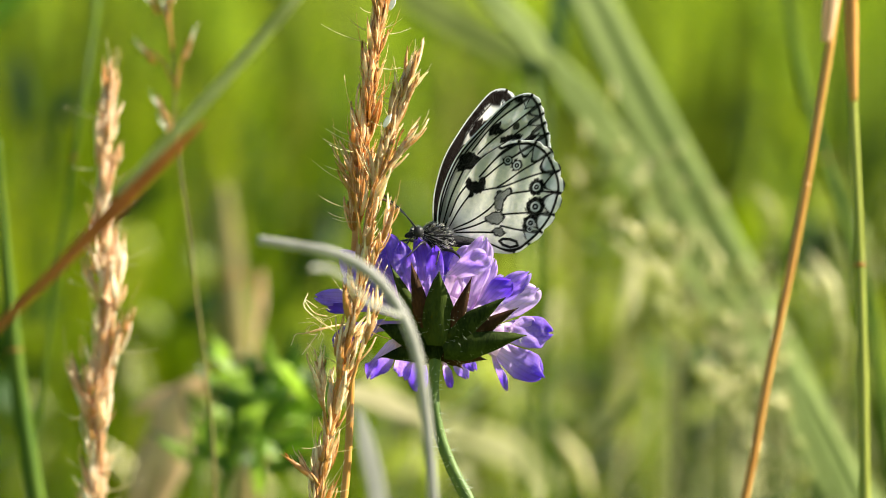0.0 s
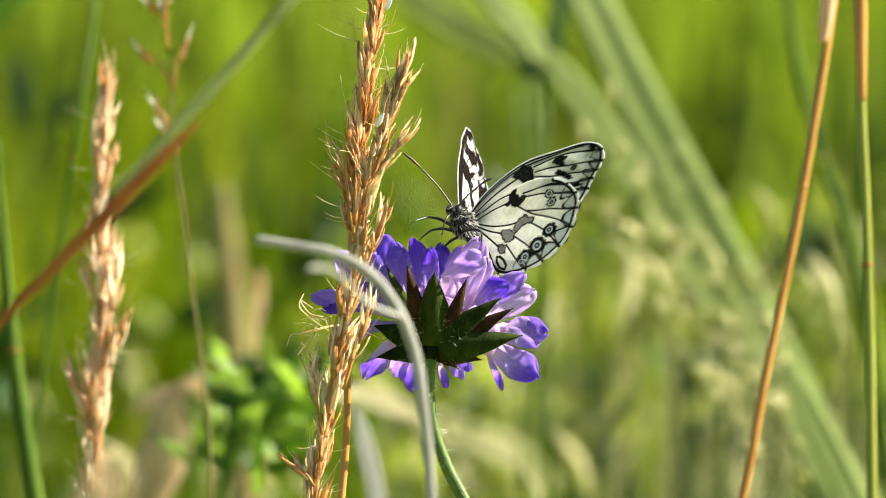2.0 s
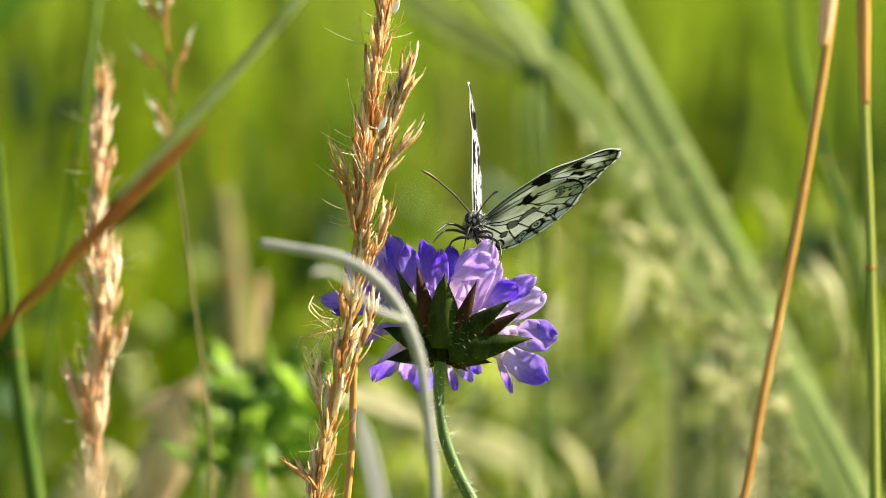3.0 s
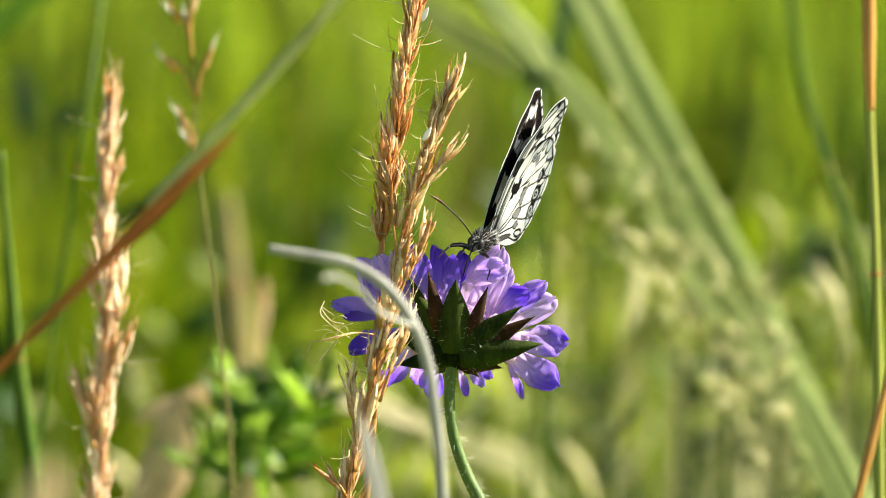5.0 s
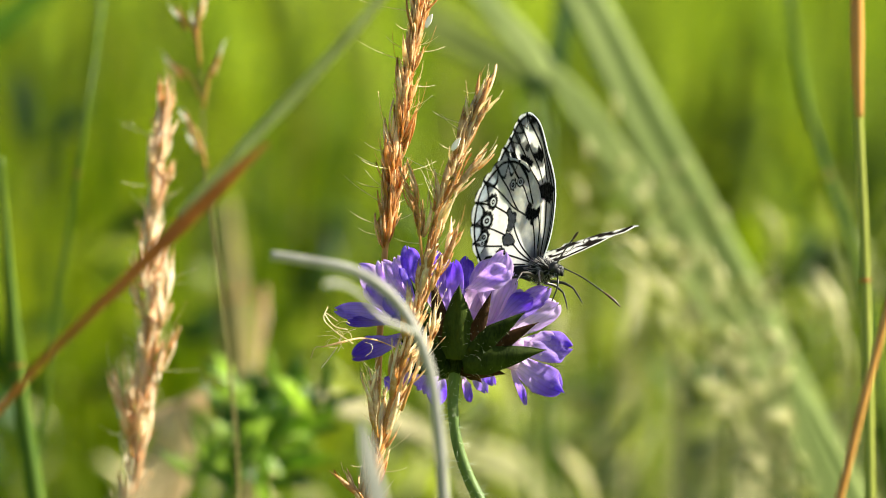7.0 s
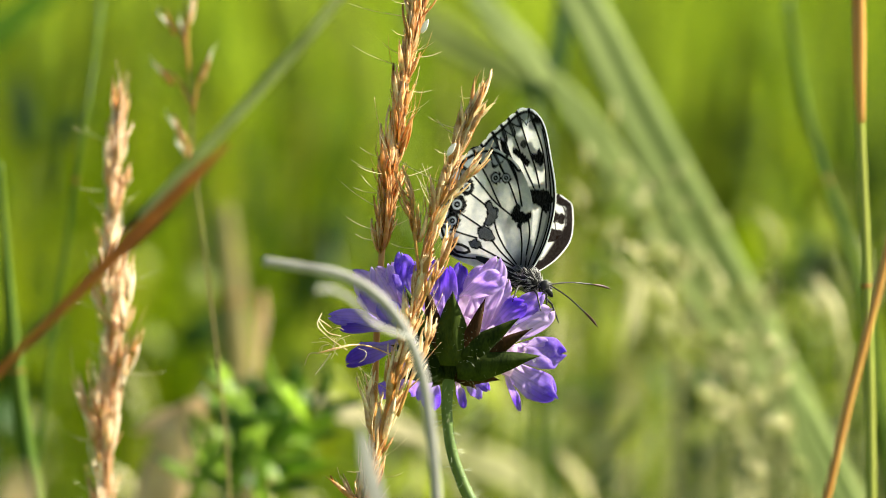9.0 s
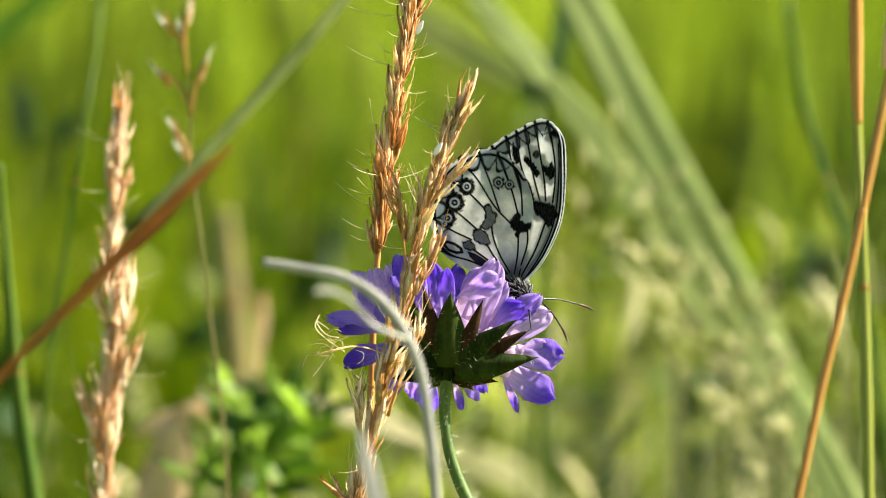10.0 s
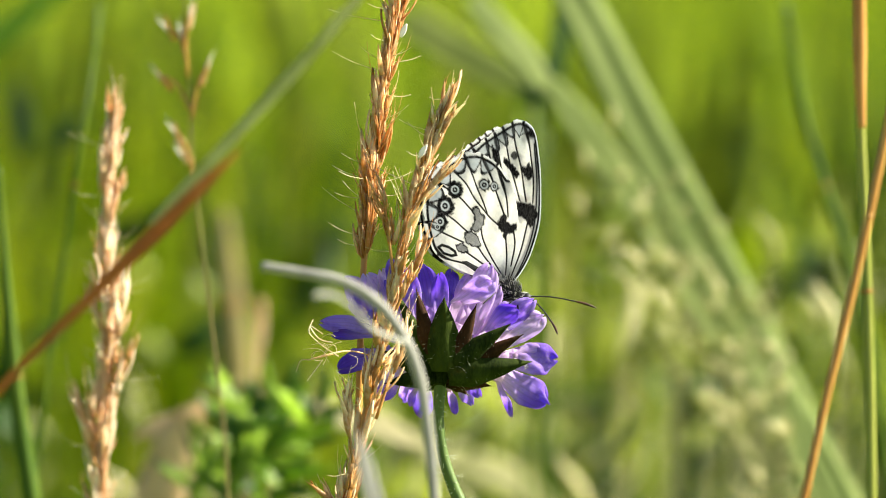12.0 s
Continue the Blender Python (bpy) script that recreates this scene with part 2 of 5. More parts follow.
def leaf_grid(bm, place, length, width, shape, rise, cup, wave=0.0, phase=0.0, nu=5, nv=9, thick=0.00012, blunt=False):
    """A thin leaf or petal. place: matrix whose y runs along it, x across, z off its face. shape(t): share of the
    width, rise(t): lift off the plane in shares of the length; cup: how far the rims lift; wave: ruffle of the rim."""
    tops, lows = [], []
    along, across = (bm.verts.layers.float.get(k) or bm.verts.layers.float.new(k) for k in ("along", "across"))
    for j in range(nv + 1):
        t = 1 - (1 - j / nv) ** 1.5 if blunt else j / nv
        a, b = [], []
        for i in range(nu + 1):
            s = 2 * i / nu - 1
            w = width / 2 * shape(t)
            z = length * rise(t) + cup * s * s * width + wave * width * abs(s) * math.sin(9 * t + 3 * s + phase)
            reach = length * t * (1 - 0.07 * s * s * t)
            if blunt:                              # ruffled, with an uneven end
                z += wave * width * t * (0.45 * math.sin(17 * t + 5 * s + 2 * phase) + 0.35 * math.sin(6.5 * s + phase))
                reach = length * t * (1 + 0.02 * s * s * t - 0.06 * t ** 5 * (0.5 + 0.5 * math.sin(5.2 * s + 1.9 * phase)))
            q = Vector((s * w, reach, z))
            a.append(bm.verts.new(place @ (q + Vector((0, 0, thick)))))
            b.append(bm.verts.new(place @ (q - Vector((0, 0, thick)))))
            for v in (a[-1], b[-1]):
                v[along], v[across] = t, s
        tops.append(a), lows.append(b)
    for j in range(nv):
        for i in range(nu):
            bm.faces.new((tops[j][i], tops[j][i + 1], tops[j + 1][i + 1], tops[j + 1][i]))
            bm.faces.new((lows[j][i + 1], lows[j][i], lows[j + 1][i], lows[j + 1][i + 1]))
        bm.faces.new((lows[j][0], tops[j][0], tops[j + 1][0], lows[j + 1][0]))
        bm.faces.new((tops[j][nu], lows[j][nu], lows[j + 1][nu], tops[j + 1][nu]))
    for i in range(nu):
        bm.faces.new((tops[0][i + 1], tops[0][i], lows[0][i], lows[0][i + 1]))
        bm.faces.new((tops[nv][i], tops[nv][i + 1], lows[nv][i + 1], lows[nv][i]))
    return bm


def blob(bm, place, rx, ry, rz, rough=0.0, seed=0, seg=20, rings=12):
    """A rounded body about place, with an uneven skin."""
    made = bmesh.ops.create_uvsphere(bm, u_segments=seg, v_segments=rings, radius=1)["verts"]
    for v in made:
        k = 1 + rough * noise.noise(v.co * 3.1 + Vector((seed, 0, 0)))
        v.co = place @ Vector((v.co.x * rx * k, v.co.y * ry * k, v.co.z * rz * k))
    return bm


def mesh_of(name, bm, material):
    me = bpy.data.meshes.new(name)
    bm.to_mesh(me)
    bm.free()
    for p in me.polygons:
        p.use_smooth = True
    me.materials.append(material)
    return me


def frame_along(origin, way, face=(0, -1, 0)):
    """A matrix at origin whose y runs along way and whose z looks as nearly as it can to face."""
    y = Vector(way).normalized()
    x = y.cross(Vector(face)).normalized()
    z = x.cross(y)
    return Matrix.Translation(origin) @ Matrix((x, y, z)).transposed().to_4x4()


def rooted(point, lean=(0.0, 0.0)):
    """The place on the ground under a point, shifted by lean."""
    return Vector((point.x + lean[0], point.y + lean[1], 0.0))


SWAYS = []


def sways(ob, height, rows, bend=0.0):
    """Notes how a rooted thing leans: mm to the right at that height over the ground; it turns about the height bend."""
    SWAYS.append((ob, height, rows, bend))


# ---- ground and meadow ----
def ground():
    bm = bmesh.new()
    xs = [-400, -60, -12, -4, -2, -1, -0.5, 0, 0.5, 1, 2, 4, 12, 60, 400]
    ys = [-400, -60, -12, -4, -2, -1, 0, 0.5, 1, 1.5, 2, 2.5, 3, 4, 5, 7, 12, 60, 400]
    grid = [[bm.verts.new((x, y, 0.02 * noise.noise(Vector((x, y, 0)) * 0.9) - 0.02)) for x in xs] for y in ys]
    for a, b in zip(grid, grid[1:]):
        for i in range(len(xs) - 1):
            bm.faces.new((a[i], a[i + 1], b[i + 1], b[i]))
    me = mesh_of("ground", bm, MAT["ground"])
    tagged(new("ground", me), "mossy summer meadow ground under tall grass", "ground", kind="structure")


def meadow():
    """Countless grass blades standing on the ground behind the flower and, thinly, all around."""
    rng = np.random.default_rng(5)
    zones = ((17000, -0.6, 0.6, 0.75, 5.4, 0.10, 0.30), (12000, -3.5, 3.5, 0.4, 8.0, 0.12, 0.34), (4000, -2.6, 2.6, -3.5, 0.5, 0.08, 0.2))
    verts, faces = [], []
    for count, x0, x1, y0, y1, h0, h1 in zones:
        x, y = (rng.normal(0, x1 * 0.55, count) if x1 < 1 else rng.uniform(x0, x1, count)), y0 + (y1 - y0) * rng.uniform(0, 1, count) ** 1.15
        keep = ~((np.abs(x) < 0.28) & (y < 0.6))
        h, turn = rng.uniform(h0, h1, count), rng.uniform(0, 2 * np.pi, count)
        lean, wide = rng.uniform(0.05, 0.55, count), rng.uniform(0.0025, 0.007, count)
        for i in np.flatnonzero(keep):
            d = np.array((math.cos(turn[i]), math.sin(turn[i])))
            s = np.array((-d[1], d[0])) * wide[i] / 2
            k = len(verts)
            for t, w in ((0, 0.7), (0.4, 1.0), (0.75, 0.75)):
                c = np.array((x[i], y[i])) + d * lean[i] * h[i] * t * t
                z = h[i] * t * (1 - 0.3 * lean[i] * t) - 0.03
                verts += [(*(c - s * w), z), (*(c + s * w), z)]
            c = np.array((x[i], y[i])) + d * lean[i] * h[i]
            verts.append((*c, h[i] * (1 - 0.3 * lean[i]) - 0.03))
            faces += [(k, k + 1, k + 3, k + 2), (k + 2, k + 3, k + 5, k + 4), (k + 4, k + 5, k + 6)]
    me = bpy.data.meshes.new("meadow_grass")
    me.from_pydata(verts, [], faces)
    me.materials.append(MAT["meadow"])
    tagged(new("meadow_grass", me), "dense sunlit yellow-green meadow grass", "grass", kind="stuff")


def undergrowth():
    """Low broad-leaved weeds in the grass behind, too many to count."""
    rng = random.Random(17)
    bm = bmesh.new()
    for j in range(1100):
        y = rng.uniform(0.8, 2.8)
        x = rng.uniform(-0.085, 0.11) * (FOCUS + y)
        top = HEART.z - math.tan(radians(TILT)) * y
        z = max(0.03, top + (FOCUS + y) * rng.uniform(-0.036, 0.004))
        p = Vector((x, y, z))
        a = rng.uniform(-0.6, 3.7)
        way = Vector((math.cos(a), rng.uniform(-0.6, 0.6), 0.3 + 0.6 * math.sin(a))).normalized()
        leaf_grid(bm, frame_along(p, way, (rng.uniform(-0.6, 0.6), -1, rng.uniform(0.2, 1.4))), rng.uniform(0.012, 0.032), rng.uniform(0.005, 0.013),
                  lambda q: math.sin(math.pi * (0.08 + 0.9 * q)), lambda q: 0.1 * math.sin(2.5 * q), 0.1, 0.0, j, 2, 4)
    me = mesh_of("weed_leaves", bm, MAT["weed"])
    tagged(new("weed_leaves", me), "blurred sunlit weed leaves deep in the meadow grass", "weeds", kind="stuff")


def tufts():
    """Clumps of grass of different ages here and there in the meadow behind; the dark and lime ones paint in shade and
    light.
    """
    rng = random.Random(77)
    for top, tone, wide, tall, count, label in (
        (at(-22.7, 5.7, 1300), "tuft_shade", 0.028, 0.045, 46, "dark green clump of grass standing in for a shaded gap"),
        (at(-17.1, -11.1, 1500), "tuft_shade", 0.030, 0.040, 34, "dark green clump of grass standing in for a shaded gap"),
        (at(-34.3, 1.0, 1200), "tuft_straw", 0.022, 0.05, 26, "straw-coloured clump of dying grass"),
        (at(-24.6, 35.4, 1900), "tuft_olive", 0.08, 0.06, 60, "olive-brown clump of old grass"),
        (at(-67.3, 40.3, 1700), "tuft_olive", 0.04, 0.04, 26, "olive-brown clump of old grass"),
        (at(51.7, 39.2, 1800), "tuft_olive", 0.05, 0.06, 26, "olive-brown clump of old grass"),
        (at(66.0, 26.0, 1700), "tuft_shade", 0.03, 0.06, 8, "dark green clump of grass standing in for a shaded gap"),
        (at(36.0, 43.0, 1900), "tuft_olive", 0.05, 0.05, 18, "olive-brown clump of old grass"),
        (at(45.2, -30.6, 900), "tuft_shade", 0.018, 0.022, 70, "dark green clump of grass standing in for a shaded gap"),
        (at(61.0, -29.7, 1100), "tuft_shade", 0.03, 0.03, 60, "dark green clump of grass standing in for a shaded gap"),
        (at(27.5, -24.1, 1500), "tuft_lit", 0.04, 0.05, 40, "bright lime-green clump of grass added to lighten the meadow"),
        (at(-68.0, 4.0, 1500), "tuft_lit", 0.07, 0.08, 130, "bright lime-green clump of grass added to lighten the meadow"),
        (at(-48.0, 12.0, 1600), "tuft_lit", 0.06, 0.07, 110, "bright lime-green clump of grass added to lighten the meadow"),
        (at(-45.0, -3.0, 1100), "tuft_lit", 0.045, 0.045, 80, "bright lime-green clump of grass added to lighten the meadow"),
        (at(-66.0, -8.0, 1100), "tuft_lit", 0.04, 0.045, 80, "bright lime-green clump of grass added to lighten the meadow"),
        (at(-57.1, 10.3, 1500), "tuft_lit", 0.07, 0.06, 60, "bright lime-green clump of grass added to lighten the meadow"),
        (at(-42.2, -7.3, 1400), "tuft_lit", 0.05, 0.05, 34, "bright lime-green clump of grass added to lighten the meadow"),
        (at(20.1, 13.1, 2200), "tuft_olive", 0.05, 0.06, 24, "olive-brown clump of old grass"),
        (at(7.1, 24.3, 1700), "tuft_straw", 0.02, 0.07, 12, "straw-coloured clump of dying grass"),
        (at(34.0, -3.6, 1400), "tuft_straw", 0.04, 0.04, 18, "straw-coloured clump of dying grass"),
    ):
        bm = bmesh.new()
        foot = rooted(top)
        for j in range(count):
            a = Vector((rng.gauss(0, wide * 0.5), rng.uniform(-0.05, 0.05), -0.02))
            tip = top + Vector((rng.gauss(0, wide), rng.uniform(-0.08, 0.08), rng.uniform(-tall, tall)))
            line = [foot + a, (foot + a).lerp(tip, 0.55) + Vector((0, 0, 0.02)), tip]
            blade(bm, smooth_line(line, 3), (0.004, rng.uniform(0.004, 0.009), 0.001), Vector((rng.uniform(-0.6, 0.6), -1, 0.3)), 0.2)
        me = mesh_of("grass_clump", bm, MAT[tone])
        tagged(new("grass_clump", me), label + " blurred in the meadow", "grass", kind="stuff")


def highlight_seeds():
    """Pale seed shapes added as blurred highlights through the meadow behind, mostly low down."""
    rng = random.Random(41)
    bm = bmesh.new()
    for j in range(230):
        y = rng.uniform(0.35, 2.2)
        side = rng.uniform(-0.06, 0.065)
        low = rng.uniform(-0.037, 0.002) if side > 0.012 else rng.uniform(-0.037, -0.016)
        p = Vector((side * (FOCUS + y), y, HEART.z - math.tan(radians(TILT)) * y + (FOCUS + y) * low))
        tip = p + Vector((rng.uniform(-0.012, 0.012), rng.uniform(-0.01, 0.01), rng.uniform(0.004, 0.018)))
        tube(bm, smooth_line([p, p.lerp(tip, 0.5) + Vector((0.001, 0, 0)), tip], 3), (0.0006, rng.uniform(0.0008, 0.002), 0.0004), 5)
        tube(bm, [rooted(p) - Vector((0, 0, 0.02)), p], (0.00015, 0.00015), 3)
    for j in range(120):
        t = rng.random()
        p = at(29.4, 11.3, 385).lerp(at(56.4, -28.1, 385), t) + Vector((rng.gauss(0, 0.0065), rng.uniform(-0.08, 0.06), rng.gauss(0, 0.007)))
        tip = p + Vector((rng.uniform(-0.005, 0.005), rng.uniform(-0.004, 0.004), rng.uniform(0.001, 0.006)))
        tube(bm, smooth_line([p, p.lerp(tip, 0.5) + Vector((0.0006, 0, 0)), tip], 3), (0.0003, rng.uniform(0.0005, 0.0012), 0.0003), 5)
        tube(bm, [rooted(p) - Vector((0, 0, 0.02)), p], (0.00004, 0.00004), 3)
    me = mesh_of("seed_head_scatter", bm, MAT["seed"])
    tagged(new("seed_head_scatter", me), "pale seed-shaped specks standing in for blurred highlights deep in the meadow", "grass", kind="stuff")


# ---- tall grasses ----
def spikelet_mesh(name, material, length, seed, awn=0.0, glumes=3):
    """A husk of a few boat-shaped glumes, with a bristle where the grass has them; y runs along it."""
    rng = random.Random(seed)
    bm = bmesh.new()
    for g in range(glumes):
        turn = pose(0, 0, 0, rng.uniform(-10, 14), 360 / glumes * g + rng.uniform(-25, 25), rng.uniform(-14, 14))
        long = length * rng.uniform(0.6, 1.05)
        leaf_grid(bm, turn @ Matrix.Translation((0, 0, 0.0003)), long, long * 0.19,
                  lambda t: 1.75 * (t + 0.03) ** 0.45 * (1.01 - t) ** 1.05, lambda t: 0.10 * math.sin(2.6 * t), -0.16, 0, 0, 2, 6, 0.00004)
    if awn:
        side = rng.uniform(-1, 1)
        line = smooth_line([(0, length * 0.7, 0), (side * awn * 0.1, length * 0.7 + awn * 0.5, awn * 0.05), (side * awn * 0.35, length * 0.7 + awn, 0)], 4)
        tube(bm, line, (0.00007, 0.00003), 3)
    return mesh_of(name, bm, material)


def grass_spike(label, base, line, count, material, husk, spread, start, seed, stem_r=0.0006, white=(), shoots=()):
    """A ripe spike: a culm from the root, and husks set all round its upper part from the share start of the line."""
    rng = random.Random(seed)
    ob = thing("grass_spike", base, label, "grass", "ripe grass spikes")
    path = smooth_line([base] + line, 10)
    bm = bmesh.new()
    tube(bm, path, (stem_r * 1.3, stem_r, stem_r * 0.8, stem_r * 0.35), 7)
    part("culm", bm, MAT["orange_stem"], ob)
    head = smooth_line(line, 12)
    kinds = [spikelet_mesh("spikelet", material, husk * k, seed + i, a) for i, (k, a) in
             enumerate(((1.0, 0.003), (0.85, 0.004), (1.1, 0.0), (0.95, 0.006), (0.75, 0.002)))]
    for i in range(count):
        s = start + (1 - start) * (i + rng.random()) / count
        f = s * (len(head) - 1)
        k = min(int(f), len(head) - 2)
        p = head[k].lerp(head[k + 1], f - k)
        way = (head[k + 1] - head[k]).normalized()
        around = rng.uniform(0, 2 * math.pi)
        side = way.orthogonal().normalized()
        out = side * math.cos(around) + way.cross(side) * math.sin(around)
        far = spread * (1 - 0.75 * max(0, (s - 0.55) / 0.45)) * (0.65 + 0.35 * math.sin(23 * s + seed))
        tilt = rng.uniform(0.0, 0.3) + (0.45 * rng.random() if rng.random() < 0.22 else 0)
        m = frame_along(p + out * far * rng.uniform(0.05, 1.0) - way * husk * 0.3 - base, way + out * tilt, out + Vector((rng.random() * 0.3, 0, 0)))
        size = rng.uniform(0.8, 1.15)
        piece("spikelet", kinds[rng.randrange(len(kinds))], m @ Matrix.Scale(size, 4), ob)
    for p, way, n in shoots:                       # short side branches with a few husks each
        bm = bmesh.new()
        q = p + way
        tube(bm, smooth_line([p, p + way * 0.5 + Vector((0, 0, 0.0006)), q], 5), (0.0003, 0.0002), 5)
        part("branchlet", bm, MAT["orange_stem"], ob)
        for j in range(n):
            z = p + way * (0.35 + 0.65 * j / n)
            m = frame_along(z - base, way.normalized() + Vector((rng.uniform(-0.25, 0.25), rng.uniform(-0.3, 0.3), rng.uniform(-0.2, 0.25))), (rng.uniform(-0.4, 0.4), -1, 0.2))
            piece("spikelet", kinds[rng.randrange(len(kinds))], m @ Matrix.Scale(rng.uniform(0.85, 1.1), 4), ob)
    for p, way in white:
        bm = bmesh.new()
        leaf_grid(bm, frame_along(p, way, (-0.8, -1, 0.2)), 0.0025, 0.0010, lambda t: math.sin(math.pi * (0.12 + 0.8 * t)), lambda t: 0.08 * t, 0.12)
        part("bleached_husk", bm, MAT["white_husk"], ob, "small bright white empty husk")
    hairs = bmesh.new()
    for j in range(int(count / 4.5)):
        s = start + (1 - start) * rng.random()
        p = head[int(s * (len(head) - 1))]
        a = rng.uniform(0, 2 * math.pi)
        d = Vector((math.cos(a), 0.5 * math.sin(a), rng.uniform(-0.1, 0.9))).normalized()
        r = spread + rng.uniform(0.001, 0.003) + (0.004 * rng.random() if rng.random() < 0.35 else 0)
        tube(hairs, smooth_line([p + d * spread * 0.7, p + d * r, p + d * r * 1.35 + Vector((0, 0, 0.0004))], 4), (0.00007, 0.00003), 3)
    tagged(part("bristle_fringe", hairs, MAT["awn"], ob), kind="stuff")
    return ob


def spikes():
    husk = 0.0062
    a_line = [at(-17.1, -48.3, 9), at(-15.6, -33.4, 9), at(-15.1, -18.5, 9), at(-14.9, -7.3, 9), at(-14.5, 2.0, 9), at(-13.9, 10.3, 9), at(-13.0, 19.6, 9), at(-11.7, 30.8, 9), at(-10.0, 41.0, 9), at(-8.4, 49.4, 9)]
    base = rooted(at(-17.1, -40.8, 9))
    ob = grass_spike("ripe golden grass spike with bristly husks standing behind the scabious", base, a_line, 165, MAT["straw"], husk, 0.0019, 0.48, 11,
                     white=[(at(-8.7, 39.3, 6), (0.5, 0, 1))])
    sways(ob, 0.455, [(0, 0.00), (0.5, -0.09), (1, 0.79), (1.5, 0.19), (2, -0.46), (2.5, -0.46), (3, 0.42), (5, 4.65), (5.5, 3.53), (6, 4.46), (6.5, 6.93), (7, 5.35), (9, 4.88), (9.5, 4.32), (10, 4.05), (10.5, 2.93), (11, 2.14), (11.5, 1.95), (12, 1.67)], 0.25)
    b_line = [at(-22.2, -48.3, -14), at(-20.2, -39.0, -14), at(-18.5, -29.7, -14), at(-16.6, -19.4, -14), at(-14.5, -10.1, -14), at(-13.2, 0.1, -14), at(-11.2, 10.3, -14), at(-8.4, 20.1, -14), at(-6.7, 25.6, -14), at(-5.3, 30.2, -14)]
    base = rooted(at(-24.6, -48.3, -14))
    shoots = [(at(-10.8, 10.3, -15), at(-5.6, 17.9, -15) - at(-10.8, 10.3, -15), 6), (at(-13.4, 1.0, -15), at(-15.6, 14.0, -15) - at(-13.4, 1.0, -15), 7),
              (at(-19.0, -30.6, -15), at(-20.8, -18.5, -15) - at(-19.0, -30.6, -15), 5), (at(-13.4, -7.3, -15), at(-8.7, 4.7, -15) - at(-13.4, -7.3, -15), 7),
              (at(-20.4, -39.0, -15), at(-23.0, -36.2, -15) - at(-20.4, -39.0, -15), 3), (at(-15.4, -23.2, -15), at(-10.8, -9.2, -15) - at(-15.4, -23.2, -15), 7)]
    ob = grass_spike("ripe straw-coloured grass spike leaning in front of the scabious", base, b_line, 140, MAT["straw_light"], husk, 0.0018, 0.06, 12,
                     white=[(at(-9.7, 20.0, -17), (0.5, 0, 0.8))], shoots=shoots)
    sways(ob, 0.44, [(0, 0.00), (0.5, -0.28), (1, 1.16), (1.5, -0.28), (2, -1.02), (2.5, -2.14), (3, -0.88), (5, 5.77), (5.5, 5.02), (6, 6.32), (6.5, 8.70), (7, 10.46), (9, 9.90), (9.5, 9.07), (10, 7.77), (10.5, 7.11), (11, 6.70), (11.5, 6.04), (12, 5.58)], 0.27)
    c_line = [at(-57.2, -48.3, 100), at(-57.3, -39.0, 100), at(-57.0, -27.8, 100), at(-56.0, -14.8, 100), at(-55.8, -2.7, 100), at(-56.2, 5.7, 100), at(-55.4, 16.8, 100), at(-55.0, 28.0, 100)]
    base = rooted(at(-56.2, -48.3, 100))
    shoots = [(at(-55.2, -18.5, 98), at(-53.0, -0.8, 98) - at(-55.2, -18.5, 98), 6), (at(-57.6, -31.5, 98), at(-60.8, -20.4, 98) - at(-57.6, -31.5, 98), 5), (at(-55.2, -23.2, 98), at(-52.0, -12.0, 98) - at(-55.2, -23.2, 98), 4)]
    ob = grass_spike("pale tan dry grass spike standing among green grass", base, c_line, 185, MAT["straw_pale"], husk * 1.12, 0.0027, 0.05, 13, shoots=shoots)
    sways(ob, 0.45, [(0, 0.00), (0.5, 0.09), (1, 0.70), (1.5, -0.09), (2, -0.46), (2.5, -0.74), (3, -1.35), (5, -0.28), (5.5, 1.49), (6, 6.32), (6.5, 11.30), (7, 10.00), (9, 1.44), (9.5, 3.21), (10, 1.72), (10.5, 3.86), (11, 1.77), (11.5, 1.86), (12, 0.65)], 0.235)


